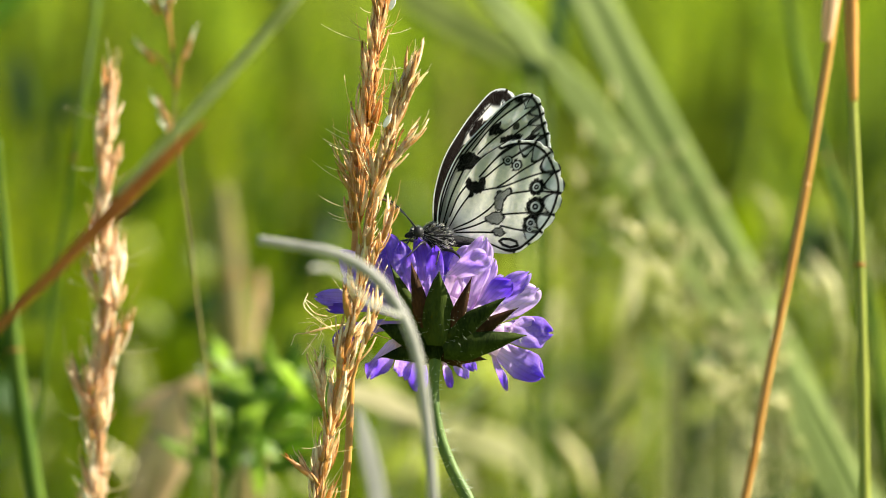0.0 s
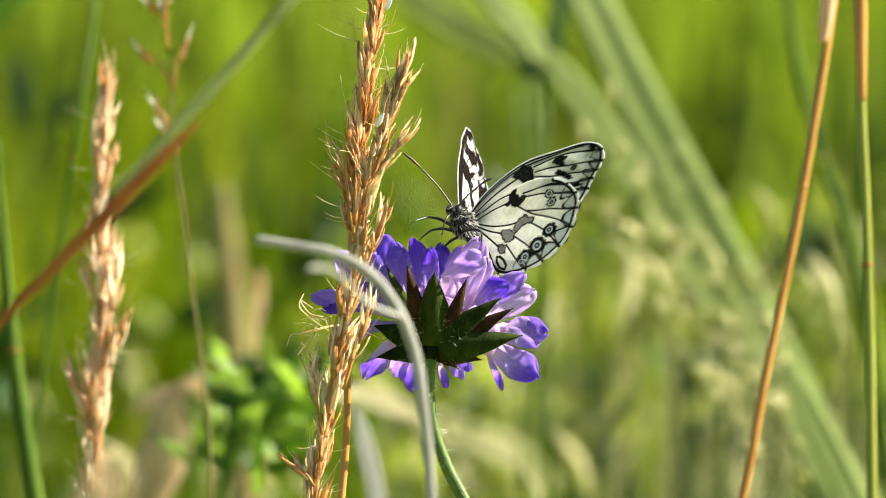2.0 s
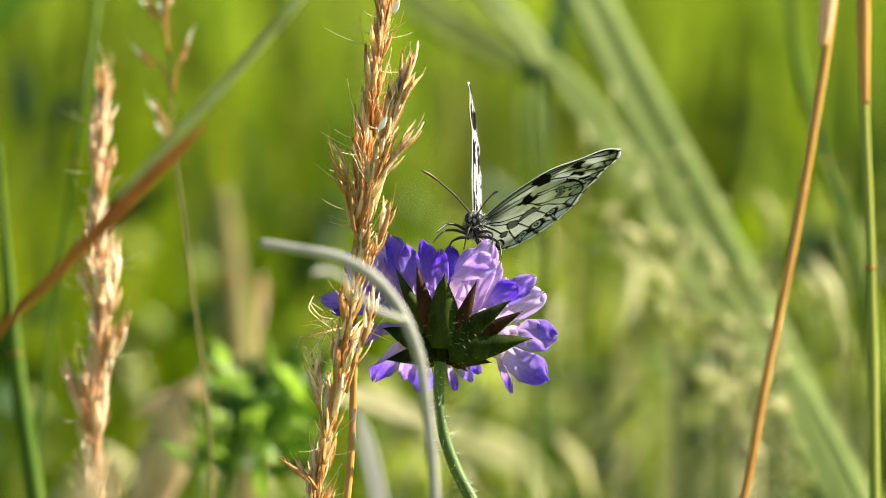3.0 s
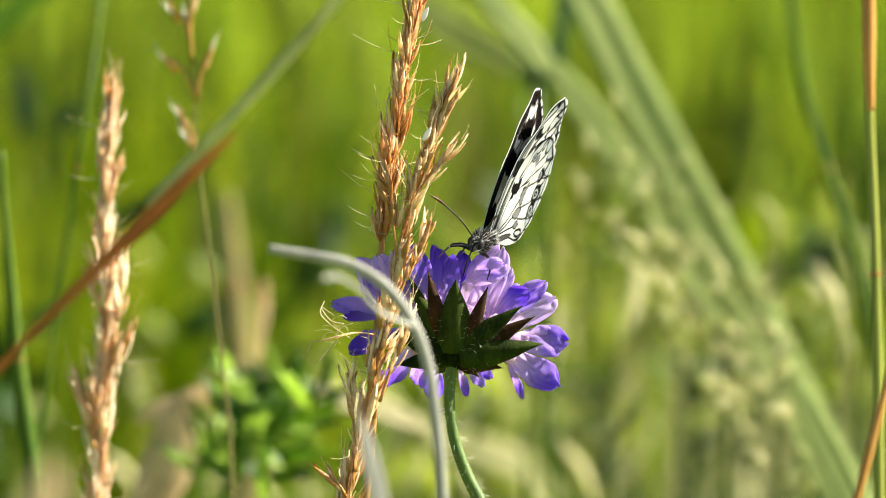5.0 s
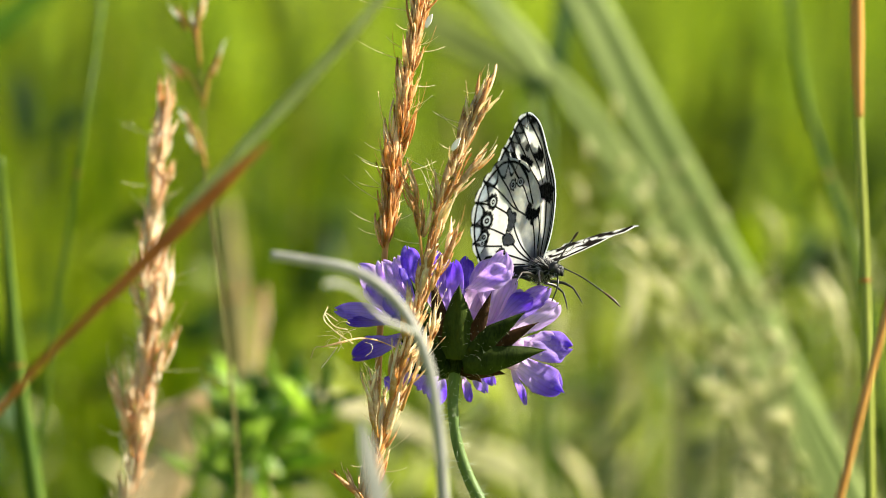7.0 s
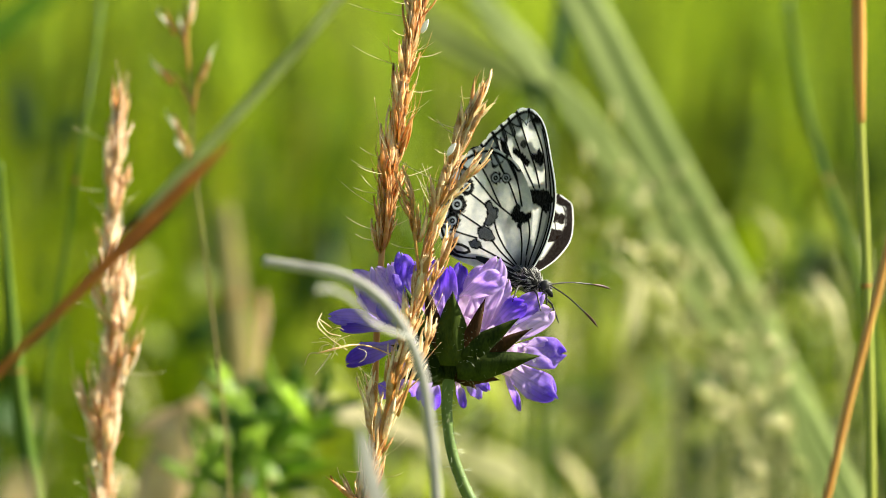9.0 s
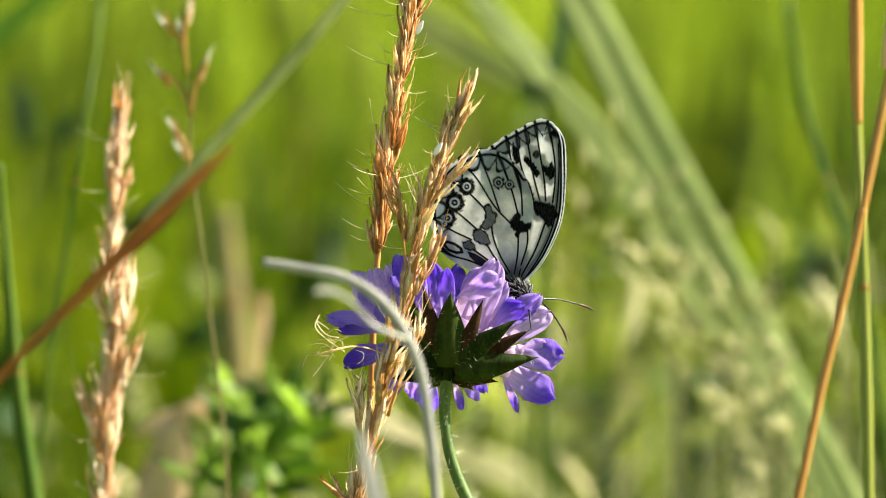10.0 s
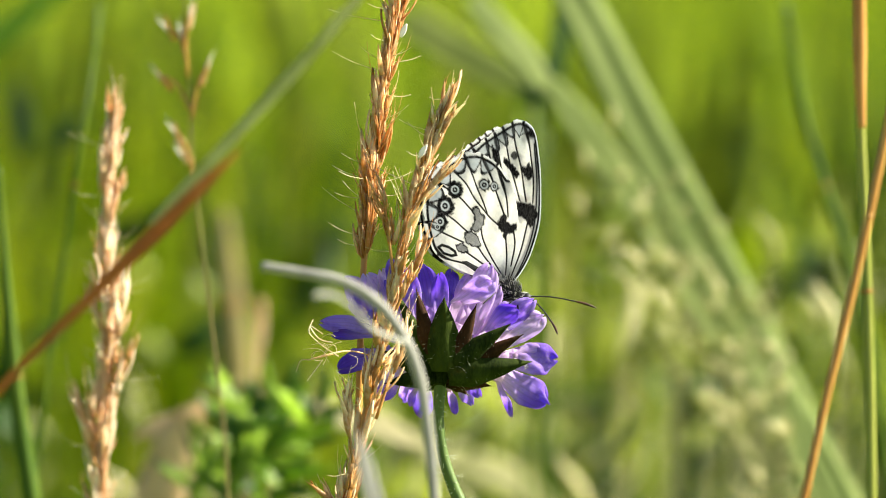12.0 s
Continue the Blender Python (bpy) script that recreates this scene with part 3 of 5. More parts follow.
def panicle():
    """A thin, open grass flower head on a hair-thin culm."""
    base = rooted(at(-36.8, -48.3, 150))
    ob = thing("grass_panicle", base, "thin open grass panicle with orange, white-tipped spikelets", "grass")
    line = [base, at(-37.2, -48.3, 150), at(-38.3, -25.9, 150), at(-40.4, -9.2, 150), at(-42.2, 5.7, 150), at(-43.7, 16.8, 150), at(-44.3, 28.9, 150), at(-45.2, 41.0, 150), at(-45.4, 46.6, 150)]
    bm = bmesh.new()
    tube(bm, smooth_line(line, 8), (0.0004, 0.00028, 0.00018), 6)
    part("culm", bm, MAT["dry_culm"], ob)
    ripe = spikelet_mesh("spikelet", MAT["straw_light"], 0.0046, 31, 0.0, 2)
    bleached = spikelet_mesh("spikelet", MAT["husk_white"], 0.0036, 34, 0.002, 2)
    tips = ((at(-43.7, 16.8, 150), at(-47.1, 24.3, 150), 3), (at(-43.5, 15.9, 150), at(-45.8, 20.1, 150), 2), (at(-44.3, 27.1, 150), at(-49.7, 33.1, 150), 3), (at(-44.1, 25.7, 150), at(-41.1, 35.4, 150), 3),
            (at(-44.8, 35.4, 150), at(-48.5, 41.0, 150), 3), (at(-45.0, 37.3, 150), at(-44.3, 42.9, 150), 4), (at(-44.6, 32.6, 150), at(-45.9, 40.1, 150), 3))
    rng = random.Random(3)
    for p, q, n in tips:
        bm = bmesh.new()
        tube(bm, smooth_line([p, p.lerp(q, 0.5) + Vector((0, 0, 0.002)), q], 5), (0.0003, 0.0002), 5)
        part("branchlet", bm, MAT["orange_stem"], ob)
        for j in range(n):
            s = p.lerp(q, 0.55 + 0.45 * j / n)
            piece("spikelet", bleached if j == n - 1 else ripe, frame_along(s - base, (q - p).normalized() + Vector((rng.uniform(-0.2, 0.2), 0, 0.1))), ob)
    sways(ob, 0.43, [(0, 0.00), (0.5, 0.09), (1, 0.42), (1.5, 0.19), (2, -0.46), (2.5, -1.12), (3, -0.79), (5, 3.16), (5.5, 3.53), (6, 4.28), (6.5, 5.35), (7, 4.60), (9, 2.79), (9.5, 2.60), (10, 2.42), (10.5, 1.86), (11, 2.42), (11.5, 2.70), (12, 2.88)])


def stalk(name, label, points, radii, material, sheath=None):
    base = rooted(points[0])
    ob = thing(name, base, label, "grass")
    bm = bmesh.new()
    tube(bm, smooth_line([base] + points, 10), radii, 8)
    part("culm", bm, material, ob)
    line = smooth_line([base] + points, 10)
    for share in (0.62,):
        k = int(share * len(line))
        bm = bmesh.new()
        r = float(np.interp(share, np.linspace(0, 1, len(radii)), radii))
        tube(bm, [line[k].lerp(line[k + 1], q) for q in (0, 0.15, 0.3)], (r, r * 1.18, r), 8)
        part("node", bm, MAT["brown_blade"] if not sheath or material is MAT["pale_stem"] else material, ob, "swollen stem joint")
    if sheath:
        bm = bmesh.new()
        tube(bm, smooth_line(sheath, 8), (0.0007, 0.0011, 0.0013, 0.0012), 8)
        part("sheath", bm, MAT["orange_stem"] if material is MAT["pale_stem"] else MAT["sheath"], ob, "papery leaf sheath")
    return ob


def stalks():
    ob = stalk("grass_stalk", "ripe orange grass stalk with a papery sheath", [at(47.1, -51.1, -88), at(49.7, -40.8, -88), at(53.6, -20.4, -88), at(58.2, 2.0, -88), at(61.8, 22.4, -88), at(64.5, 39.2, -88), at(65.5, 46.6, -88)],
               (0.00068, 0.00068, 0.00068, 0.00065), MAT["orange_stem"], [at(63.0, 34.0, -89), at(63.5, 38.0, -89), at(64.1, 43.0, -89), at(64.7, 48.5, -89)])
    sways(ob, 0.38, [(0, 0.00), (0.5, 0.00), (1, -0.05), (1.5, -0.37), (2, -0.19), (2.5, -0.28), (3, -0.42), (5, 14.88), (5.5, 17.86), (6, 18.79), (6.5, 12.46), (7, 12.28), (9, 10.42), (9.5, 9.77), (10, 6.37), (10.5, 6.18), (11, 5.67), (11.5, 5.77), (12, 7.35)], 0.17)
    ob = stalk("grass_stalk", "straight green grass stalk with a rusty upper sheath", [at(69.8, -51.1, 100), at(69.4, -40.8, 100), at(69.0, -18.5, 100), at(68.3, 3.8, 100), at(67.3, 26.1, 100), at(66.8, 46.6, 100)],
               (0.0011, 0.00105, 0.00095, 0.0008), MAT["pale_stem"], [at(67.6, 24.3, 96), at(67.3, 30.8, 96), at(67.2, 37.3, 96), at(67.1, 47.5, 96)])
    sways(ob, 0.42, [(0, 0.00), (0.5, 0.46), (1, 0.93), (1.5, 1.67), (2, 1.67), (2.5, 1.86), (3, 1.86), (5, 2.33), (5.5, 2.98), (6, 1.86), (6.5, 0.56), (7, 0.46), (9, 0.93), (9.5, 0.84), (10, 0.46), (10.5, 0.46), (11, 0.93), (11.5, 0.93), (12, 1.30)])
    stalk("grass_stalk", "thick dark green grass stalk", [at(-65.5, -51.1, 190), at(-67.1, -40.8, 190), at(-69.4, -25.9, 190), at(-70.9, -12.9, 190), at(-72.2, 2.0, 190), at(-73.3, 17.8, 190)],
          (0.0021, 0.0020, 0.0015, 0.0006), MAT["green_stem"])
    stalk("grass_stalk", "slender drooping green grass stalk in the meadow", [at(72.2, -24.1, 380), at(68.4, -3.6, 380), at(63.1, 13.1, 380), at(59.1, 27.1, 380), at(56.2, 44.7, 380)],
          (0.0014, 0.0013, 0.001), MAT["green_stem"])
    stalk("grass_stalk", "thin green grass stalk in the meadow", [at(-65.5, -18.5, 240), at(-62.7, 2.0, 240), at(-59.0, 26.1, 240), at(-56.5, 44.7, 340)], (0.0005, 0.0005, 0.0004), MAT["green_stem"])
    stalk("grass_stalk", "tawny stalk with a small seed head", [at(-31.1, -24.1, 420), at(-30.6, -14.8, 420), at(-29.9, -8.3, 420), at(-29.8, -3.6, 420)], (0.0003, 0.0003, 0.0004, 0.0012, 0.0006), MAT["dry_leaf"])
    stalk("grass_stalk", "broad tawny dead stalk deep in the grass", [at(-33.9, -18.5, 700), at(-35.2, -3.6, 700), at(-36.2, 10.3, 700)], (0.006, 0.005, 0.002), MAT["dry_culm"])


def long_blade(name, label, points, widths, facing, material, base=None):
    base = base or rooted(points[0])
    ob = thing(name, base, label, "grass")
    bm = bmesh.new()
    thin = min(0.0006, max(0.0004, min(widths) / 3))
    tube(bm, smooth_line([base, base.lerp(points[0], 0.5) + Vector((0.002, 0.002, 0)), points[0]], 5), (thin * 1.6, thin), 6)
    part("stem", bm, MAT["green_stem"], ob)
    bm = bmesh.new()
    blade(bm, smooth_line(points, 10), widths, Vector(facing), 0.22)
    part("leaf_blade", bm, material, ob)
    return ob


def blades():
    e = long_blade("sedge_plant", "rusty dry grass blade leaning over the pale spike", [at(-87.8, -29.7, -150), at(-72.9, -12.7, -150), at(-63.6, -3.4, -150), at(-53.4, 7.1, -150), at(-45.2, 15.3, -150), at(-39.1, 21.1, -150)],
                   (0.0009, 0.0011, 0.0016, 0.0024, 0.0017, 0.0003), (0, -1, 0.3), MAT["brown_blade"])
    bm = bmesh.new()
    blade(bm, smooth_line([at(-53.8, 8.9, -150), at(-46.4, 16.6, -150), at(-36.6, 27.2, -150), at(-25.9, 39.2, -150), at(-19.7, 46.6, -150)], 8), (0.0006, 0.0015, 0.0018, 0.0016, 0.0012), Vector((0.3, -1, 0.2)))
    part("folded_leaf", bm, MAT["grey_green"], e, "greyish folded upper part")
    sways(e, 0.42, [(0, 0.00), (0.5, 0.00), (1, 0.00), (1.5, -0.28), (2, -0.37), (2.5, -0.37), (3, 0.00), (5, 3.53), (5.5, 4.18), (6, 6.97), (6.5, 9.77), (7, 7.91), (9, 2.79), (9.5, 2.42), (10, 3.25), (10.5, 3.72), (11, 4.18), (11.5, 4.28), (12, 4.46)])
    i = thing("bent_blade", rooted(at(-1.1, -52.0, -120)), "weathered grey grass blade bent over in front of the flower", "grass")
    bm = bmesh.new()
    tube(bm, smooth_line([i.location, at(-1.3, -52.0, -120), at(-1.7, -40.8, -120), at(-3.0, -25.9, -120), at(-4.5, -16.6, -120), at(-7.3, -9.7, -120), at(-11.5, -4.4, -120), at(-17.1, -1.0, -120), at(-23.6, 0.4, -120), at(-30.5, 1.5, -120)], 9),
         (0.0009, 0.0009, 0.0009, 0.0009, 0.00075), 8)
    part("stem", bm, MAT["grey_blade"], i)
    bm = bmesh.new()
    blade(bm, smooth_line([at(-6.7, -11.1, -122), at(-11.5, -9.2, -140), at(-16.2, -4.7, -170), at(-20.8, -3.1, -200), at(-21.9, -3.3, -205)], 7), (0.0006, 0.0008, 0.0007, 0.0005, 0.0002), Vector((0.2, -1, 0.5)))
    part("split_leaf", bm, MAT["grey_blade"], i)
    sways(i, 0.42, [(0, 0.00), (0.5, -0.19), (1, -0.23), (1.5, -0.19), (2, -0.09), (2.5, -0.19), (3, 0.23), (5, 1.12), (5.5, 0.37), (6, 0.93), (6.5, 1.26), (7, 1.44), (9, 0.51), (9.5, 0.42), (10, 0.42), (10.5, 0.14), (11, 0.28), (11.5, 0.09), (12, 0.46)])
    long_blade("sedge_plant", "pale weathered grass blade", [at(-10.0, -51.1, -190), at(-10.8, -40.8, -190), at(-12.6, -32.5, -190), at(-14.1, -25.9, -190)], (0.0024, 0.0024, 0.0026, 0.0022, 0.0006), (0.35, -1, 0.25), MAT["grey_blade"])
    long_blade("dead_leaf", "dry tan leaf blade among the grass", [at(-51.5, -52.0, 330), at(-48.5, -40.8, 330), at(-45.0, -31.5, 330), at(-42.2, -24.1, 330), at(-39.4, -20.8, 330)], (0.004, 0.008, 0.011, 0.010, 0.006, 0.001), (0.2, -1, 0.2), MAT["dry_leaf"])
    long_blade("dead_leaf", "dry tan leaf tip bent sideways", [at(-40.8, -25.9, 340), at(-43.2, -24.1, 340), at(-46.9, -24.8, 340), at(-51.1, -26.7, 340)], (0.002, 0.004, 0.004, 0.001), (0.2, -1, 0.6), MAT["dry_leaf"])
    k = long_blade("dead_leaf", "brown dry leaf low in the grass", [at(-67.3, -61.3, -430), at(-61.8, -50.1, -430), at(-57.1, -40.8, -430), at(-54.3, -33.4, -430)], (0.003, 0.004, 0.005, 0.004, 0.001), (0.2, -1, 0.2), MAT["dry_leaf"])
    sways(k, 0.40, [(0, -15.81), (1, -8.37), (1.5, 0.00), (2.5, 0.46), (3, -0.93), (5, -5.58), (5.5, -3.72), (6, 3.72), (6.5, 6.97), (7, 3.72), (9, -8.37), (10, -15.81), (12, -15.81)])
    # broad blades crossing behind
    g = "broad blades crossing behind"
    for label, pts, widths, mat, face in (
        ("broad grey-green grass blade, arching", [at(72.1, -48.2, 430), at(65.6, -38.9, 430), at(57.2, -23.1, 430), at(48.9, -6.9, 430), at(39.6, 10.8, 430), at(31.2, 27.0, 430), at(24.2, 41.0, 430), at(20.5, 47.9, 430)], (0.0114, 0.0114, 0.012, 0.0114, 0.0104, 0.0095), "broad", (0.2, -1, 0.4)),
        ("grey-green grass blade beside a broader one", [at(57.2, -29.6, 440), at(47.9, -13.8, 440), at(37.3, 3.3, 440), at(28.6, 16.6, 440), at(21.2, 26.8, 440), at(17.5, 31.7, 440)], (0.004, 0.006, 0.0075, 0.0075, 0.007, 0.004), "broad", (0.35, -1, 0.3)),
        ("pale grey-green blade tip ending in the grass", [at(16.9, 30.7, 440), at(13.6, 35.6, 440), at(8.9, 40.8, 440), at(4.7, 45.8, 440)], (0.004, 0.0065, 0.006, 0.0055), "broad", (0.3, -1, 0.5)),
        ("dull green grass blade deep in the meadow", [at(16.2, 29.4, 720), at(8.9, 33.7, 720), at(1.5, 37.6, 720), at(-6.4, 42.6, 720)], (0.004, 0.009, 0.010, 0.009), "olive_blade", (0.3, -1, 0.3)),
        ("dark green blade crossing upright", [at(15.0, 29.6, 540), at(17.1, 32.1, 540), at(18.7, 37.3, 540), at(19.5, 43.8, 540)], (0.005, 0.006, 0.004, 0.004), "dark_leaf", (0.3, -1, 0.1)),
        ("yellowing fraying grass blade", [at(60.1, -29.7, 640), at(48.9, -13.9, 640), at(39.6, 0.1, 640), at(30.3, 10.3, 640)], (0.006, 0.012, 0.012, 0.008, 0.001), "broad_dry", (0.2, -1, 0.5)),
        ("withered curled pale leaf", [at(56.4, -33.4, 430), at(53.6, -29.7, 430), at(48.9, -25.0, 430), at(43.8, -21.8, 430)], (0.003, 0.006, 0.007, 0.005, 0.001), "broad_dry", (0.1, -1, 0.4)),
        ("pale green upright grass blade", [at(72.2, -52.0, 300), at(66.6, -39.0, 300), at(59.1, -24.1, 300), at(56.4, -18.5, 300)], (0.004, 0.006, 0.006, 0.004, 0.001), "broad", (0.3, -1, 0.2)),
        ("broad dark green grass blade", [at(-86.9, 30.8, 620), at(-74.2, 38.6, 620), at(-62.2, 48.6, 620)], (0.006, 0.007, 0.006), "leaf", (0.2, -1, 0.5)),
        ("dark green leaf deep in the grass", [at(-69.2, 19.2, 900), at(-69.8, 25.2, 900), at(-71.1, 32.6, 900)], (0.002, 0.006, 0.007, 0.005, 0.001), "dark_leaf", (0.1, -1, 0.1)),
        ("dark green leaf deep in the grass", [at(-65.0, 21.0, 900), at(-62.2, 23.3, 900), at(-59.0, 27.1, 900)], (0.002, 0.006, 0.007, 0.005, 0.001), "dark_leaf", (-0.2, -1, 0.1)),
        # short leaf shape that stands in for the dark node between the broad blades
        ("dark node where the broad blades meet", [at(12.4, 30.6, 530), at(15.4, 29.8, 530), at(18.7, 30.6, 530)], (0.002, 0.005, 0.005, 0.003), "dark_leaf", (0.1, -1, 0.1)),
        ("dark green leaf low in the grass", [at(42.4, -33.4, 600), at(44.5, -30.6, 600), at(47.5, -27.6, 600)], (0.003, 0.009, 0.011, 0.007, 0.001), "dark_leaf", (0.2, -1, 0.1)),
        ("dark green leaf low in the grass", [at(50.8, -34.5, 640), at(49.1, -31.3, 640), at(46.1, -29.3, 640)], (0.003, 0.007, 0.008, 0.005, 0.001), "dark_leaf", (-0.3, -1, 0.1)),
        ("pale cream dead leaf behind the stem", [at(-23.2, -21.1, 420), at(-17.1, -23.0, 420), at(-9.7, -25.2, 420), at(-2.2, -28.9, 420)], (0.002, 0.0055, 0.0065, 0.001), "cream_leaf", (0.3, -0.8, 0.6)),
        ("long yellowing leaf lying in the grass", [at(-7.8, -25.9, 700), at(1.5, -29.7, 700), at(10.8, -33.4, 700), at(19.2, -39.0, 700)], (0.002, 0.008, 0.009, 0.002), "broad_dry", (0.2, -0.8, 0.5)),
    ):
        tagged(long_blade("sedge_plant", label, pts, widths, face, MAT[mat]), group=g)


def herb():
    """A leafy green herb with toothed leaflets."""
    base = rooted(at(-35.7, -52.0, 300))
    ob = thing("leafy_herb", base, "bright green leafy herb with toothed leaflets", "plant")
    bm = bmesh.new()
    tube(bm, smooth_line([base, at(-37.1, -42.7, 300), at(-34.8, -33.4, 300), at(-31.1, -24.1, 300)], 8), (0.0013, 0.0011, 0.0007), 7)
    part("stem", bm, MAT["green_stem"], ob)
    rng = random.Random(8)
    for j in range(95):
        t = rng.random()
        p = at(-35.7, -36.2, 300).lerp(at(-26.4, -23.2, 300), t) + Vector((rng.uniform(-0.009, 0.010), rng.uniform(-0.02, 0.02), rng.uniform(-0.007, 0.007)))
        a = rng.uniform(-0.5, 3.6)
        way = Vector((math.cos(a), rng.uniform(-0.5, 0.5), abs(math.sin(a)) + 0.1)).normalized()
        bm = bmesh.new()
        leaf_grid(bm, frame_along(p, way, (rng.uniform(-0.7, 0.7), -1, rng.uniform(0, 1.0))), rng.uniform(0.007, 0.015), rng.uniform(0.0014, 0.0028),
                  lambda q: math.sin(math.pi * (0.1 + 0.87 * q)) ** 0.8 * (1 + 0.2 * math.sin(40 * q)), lambda q: 0.12 * math.sin(2.5 * q), 0.12, 0.05, j)
        part("leaflet", bm, MAT["leaf"], ob)


# ---- the scabious ----
FLOWER = at(-1.1, -15.9, 0)
AXIS = (VIEW.to_3x3() @ Vector((0.12, 0.50, 0.86))).normalized()
RIGHT = (VIEW.to_3x3() @ Vector((1, 0, 0)))
RIGHT = (RIGHT - AXIS * RIGHT.dot(AXIS)).normalized()
RISE = RIGHT.cross(AXIS).normalized()


def petal_shape(t):
    return min(1.0, 0.34 + 1.15 * t) * (1.0 if t < 0.72 else math.sqrt(max(0.0, 1 - ((t - 0.72) / 0.285) ** 2)))


def scabious():
    rng = random.Random(21)
    root = Vector((0.045, 0.004, 0.0))
    ob = thing("scabious", root, "violet scabious flower head on a hairy green stem", "flower")
    stem = smooth_line([root, at(21.0, -98.5, 0), at(8.9, -52.9, 0), at(4.1, -41.2, 0), at(1.2, -35.4, 0), at(-0.7, -29.9, 0), at(-1.5, -24.1, 0), FLOWER - AXIS * 0.001], 10)
    bm = bmesh.new()
    tube(bm, stem, (0.0013, 0.0012, 0.0011, 0.0010, 0.0009, 0.0010), 10)
    part("stem", bm, MAT["flower_stem"], ob)
    bm = bmesh.new()
    for j in range(150):
        k = int(len(stem) * rng.uniform(0.38, 0.99))
        p = stem[min(k, len(stem) - 1)]
        a = rng.uniform(0, 6.28)
        d = Vector((math.cos(a), math.sin(a), rng.uniform(-0.4, 0.3)))
        tube(bm, [p, p + d * rng.uniform(0.0016, 0.0027)], (0.00005, 0.00002), 3)
    part("stem_fuzz", bm, MAT["down"], ob)
    turn = Matrix.Translation(FLOWER) @ Matrix((RIGHT, -RISE, AXIS)).transposed().to_4x4()
    bm = bmesh.new()
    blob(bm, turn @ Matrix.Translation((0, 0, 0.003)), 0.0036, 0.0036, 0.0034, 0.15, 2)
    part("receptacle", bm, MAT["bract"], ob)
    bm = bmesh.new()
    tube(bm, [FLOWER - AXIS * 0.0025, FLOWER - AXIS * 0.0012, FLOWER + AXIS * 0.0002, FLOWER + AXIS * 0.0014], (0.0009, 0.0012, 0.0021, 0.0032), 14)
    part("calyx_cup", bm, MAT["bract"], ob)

    def ray(phi, lift):
        """The way out of the head at the angle phi round its axis, raised by lift degrees off its disc."""
        c, s = math.cos(radians(phi)), math.sin(radians(phi))
        return (RIGHT * c + RISE * s) * math.cos(radians(lift)) + AXIS * math.sin(radians(lift))

    # involucre: long pointed bracts in two ranks (tip; foot; width in mm; whether it is reddish)
    bracts = (((-0.7, -3.3, -5), (-0.7, -15.9, -4), 5.8, 0), ((-5.2, -2, -4), (-3, -12.9, -4), 2.6, 1), ((-8.5, -2.5, -2), (-3.6, -13.8, -3), 2.6, 0), ((4.8, -4.4, -4), (1.5, -13.4, -4), 2.2, 1),
              ((10.3, -7.8, -4), (1, -14.8, -4), 3.5, 0), ((12.4, -9.5, -3), (3.8, -14.8, -3), 2.6, 1), ((13.8, -14, -2), (0.1, -16.8, -4), 4.6, 0), ((-10.8, -12.4, -2), (-2.7, -15.7, -3), 4.1, 0),
              ((-10.4, -17.7, 0), (-2.2, -16.8, -2), 3.2, 0), ((-7.8, -9.2, -2), (-2.7, -14.8, -3), 3.2, 0), ((7.1, -18.1, 2), (0.1, -17.4, -1), 3.2, 1), ((3.3, -19.6, 4), (-0.2, -16.8, 0), 2.8, 1),
              ((-4.1, -19.4, 4), (-1.3, -16.8, 0), 2.4, 0))
    for tip, foot, wide, red in bracts:
        tip, foot = at(*tip), at(*foot)
        way, long = (tip - foot).normalized(), (tip - foot).length
        bm = bmesh.new()
        leaf_grid(bm, frame_along(foot, way, VIEW.to_3x3() @ Vector((rng.uniform(-0.25, 0.25), -1, -0.25))), long, wide * 1.22 / 1000,
                  lambda t: min(0.55 + 1.5 * t, 1.25 * (1 - t) ** 0.78) + 0.01, lambda t: 0.05 * math.sin(3.0 * t) + 0.05 * t * t, -0.22, 0.05, wide, 8, 12, 0.00007)
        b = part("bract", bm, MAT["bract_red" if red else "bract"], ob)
        hairs, across = bmesh.new(), way.cross(VIEW.to_3x3() @ Vector((0, -1, 0)))
        for j in range(46):
            k = rng.uniform(0.05, 0.95)
            q = foot + way * long * k + across * rng.choice((-1, 1)) * rng.uniform(0.3, 1) * 0.5 * (1.05 - k) * wide / 1000
            tube(hairs, [q, q + (across * rng.uniform(-1, 1) - AXIS * 0.7 + way * 0.5).normalized() * rng.uniform(0.0005, 0.0011)], (0.000026, 0.00001), 3)
        part("bract_fuzz", hairs, MAT["down"], b)
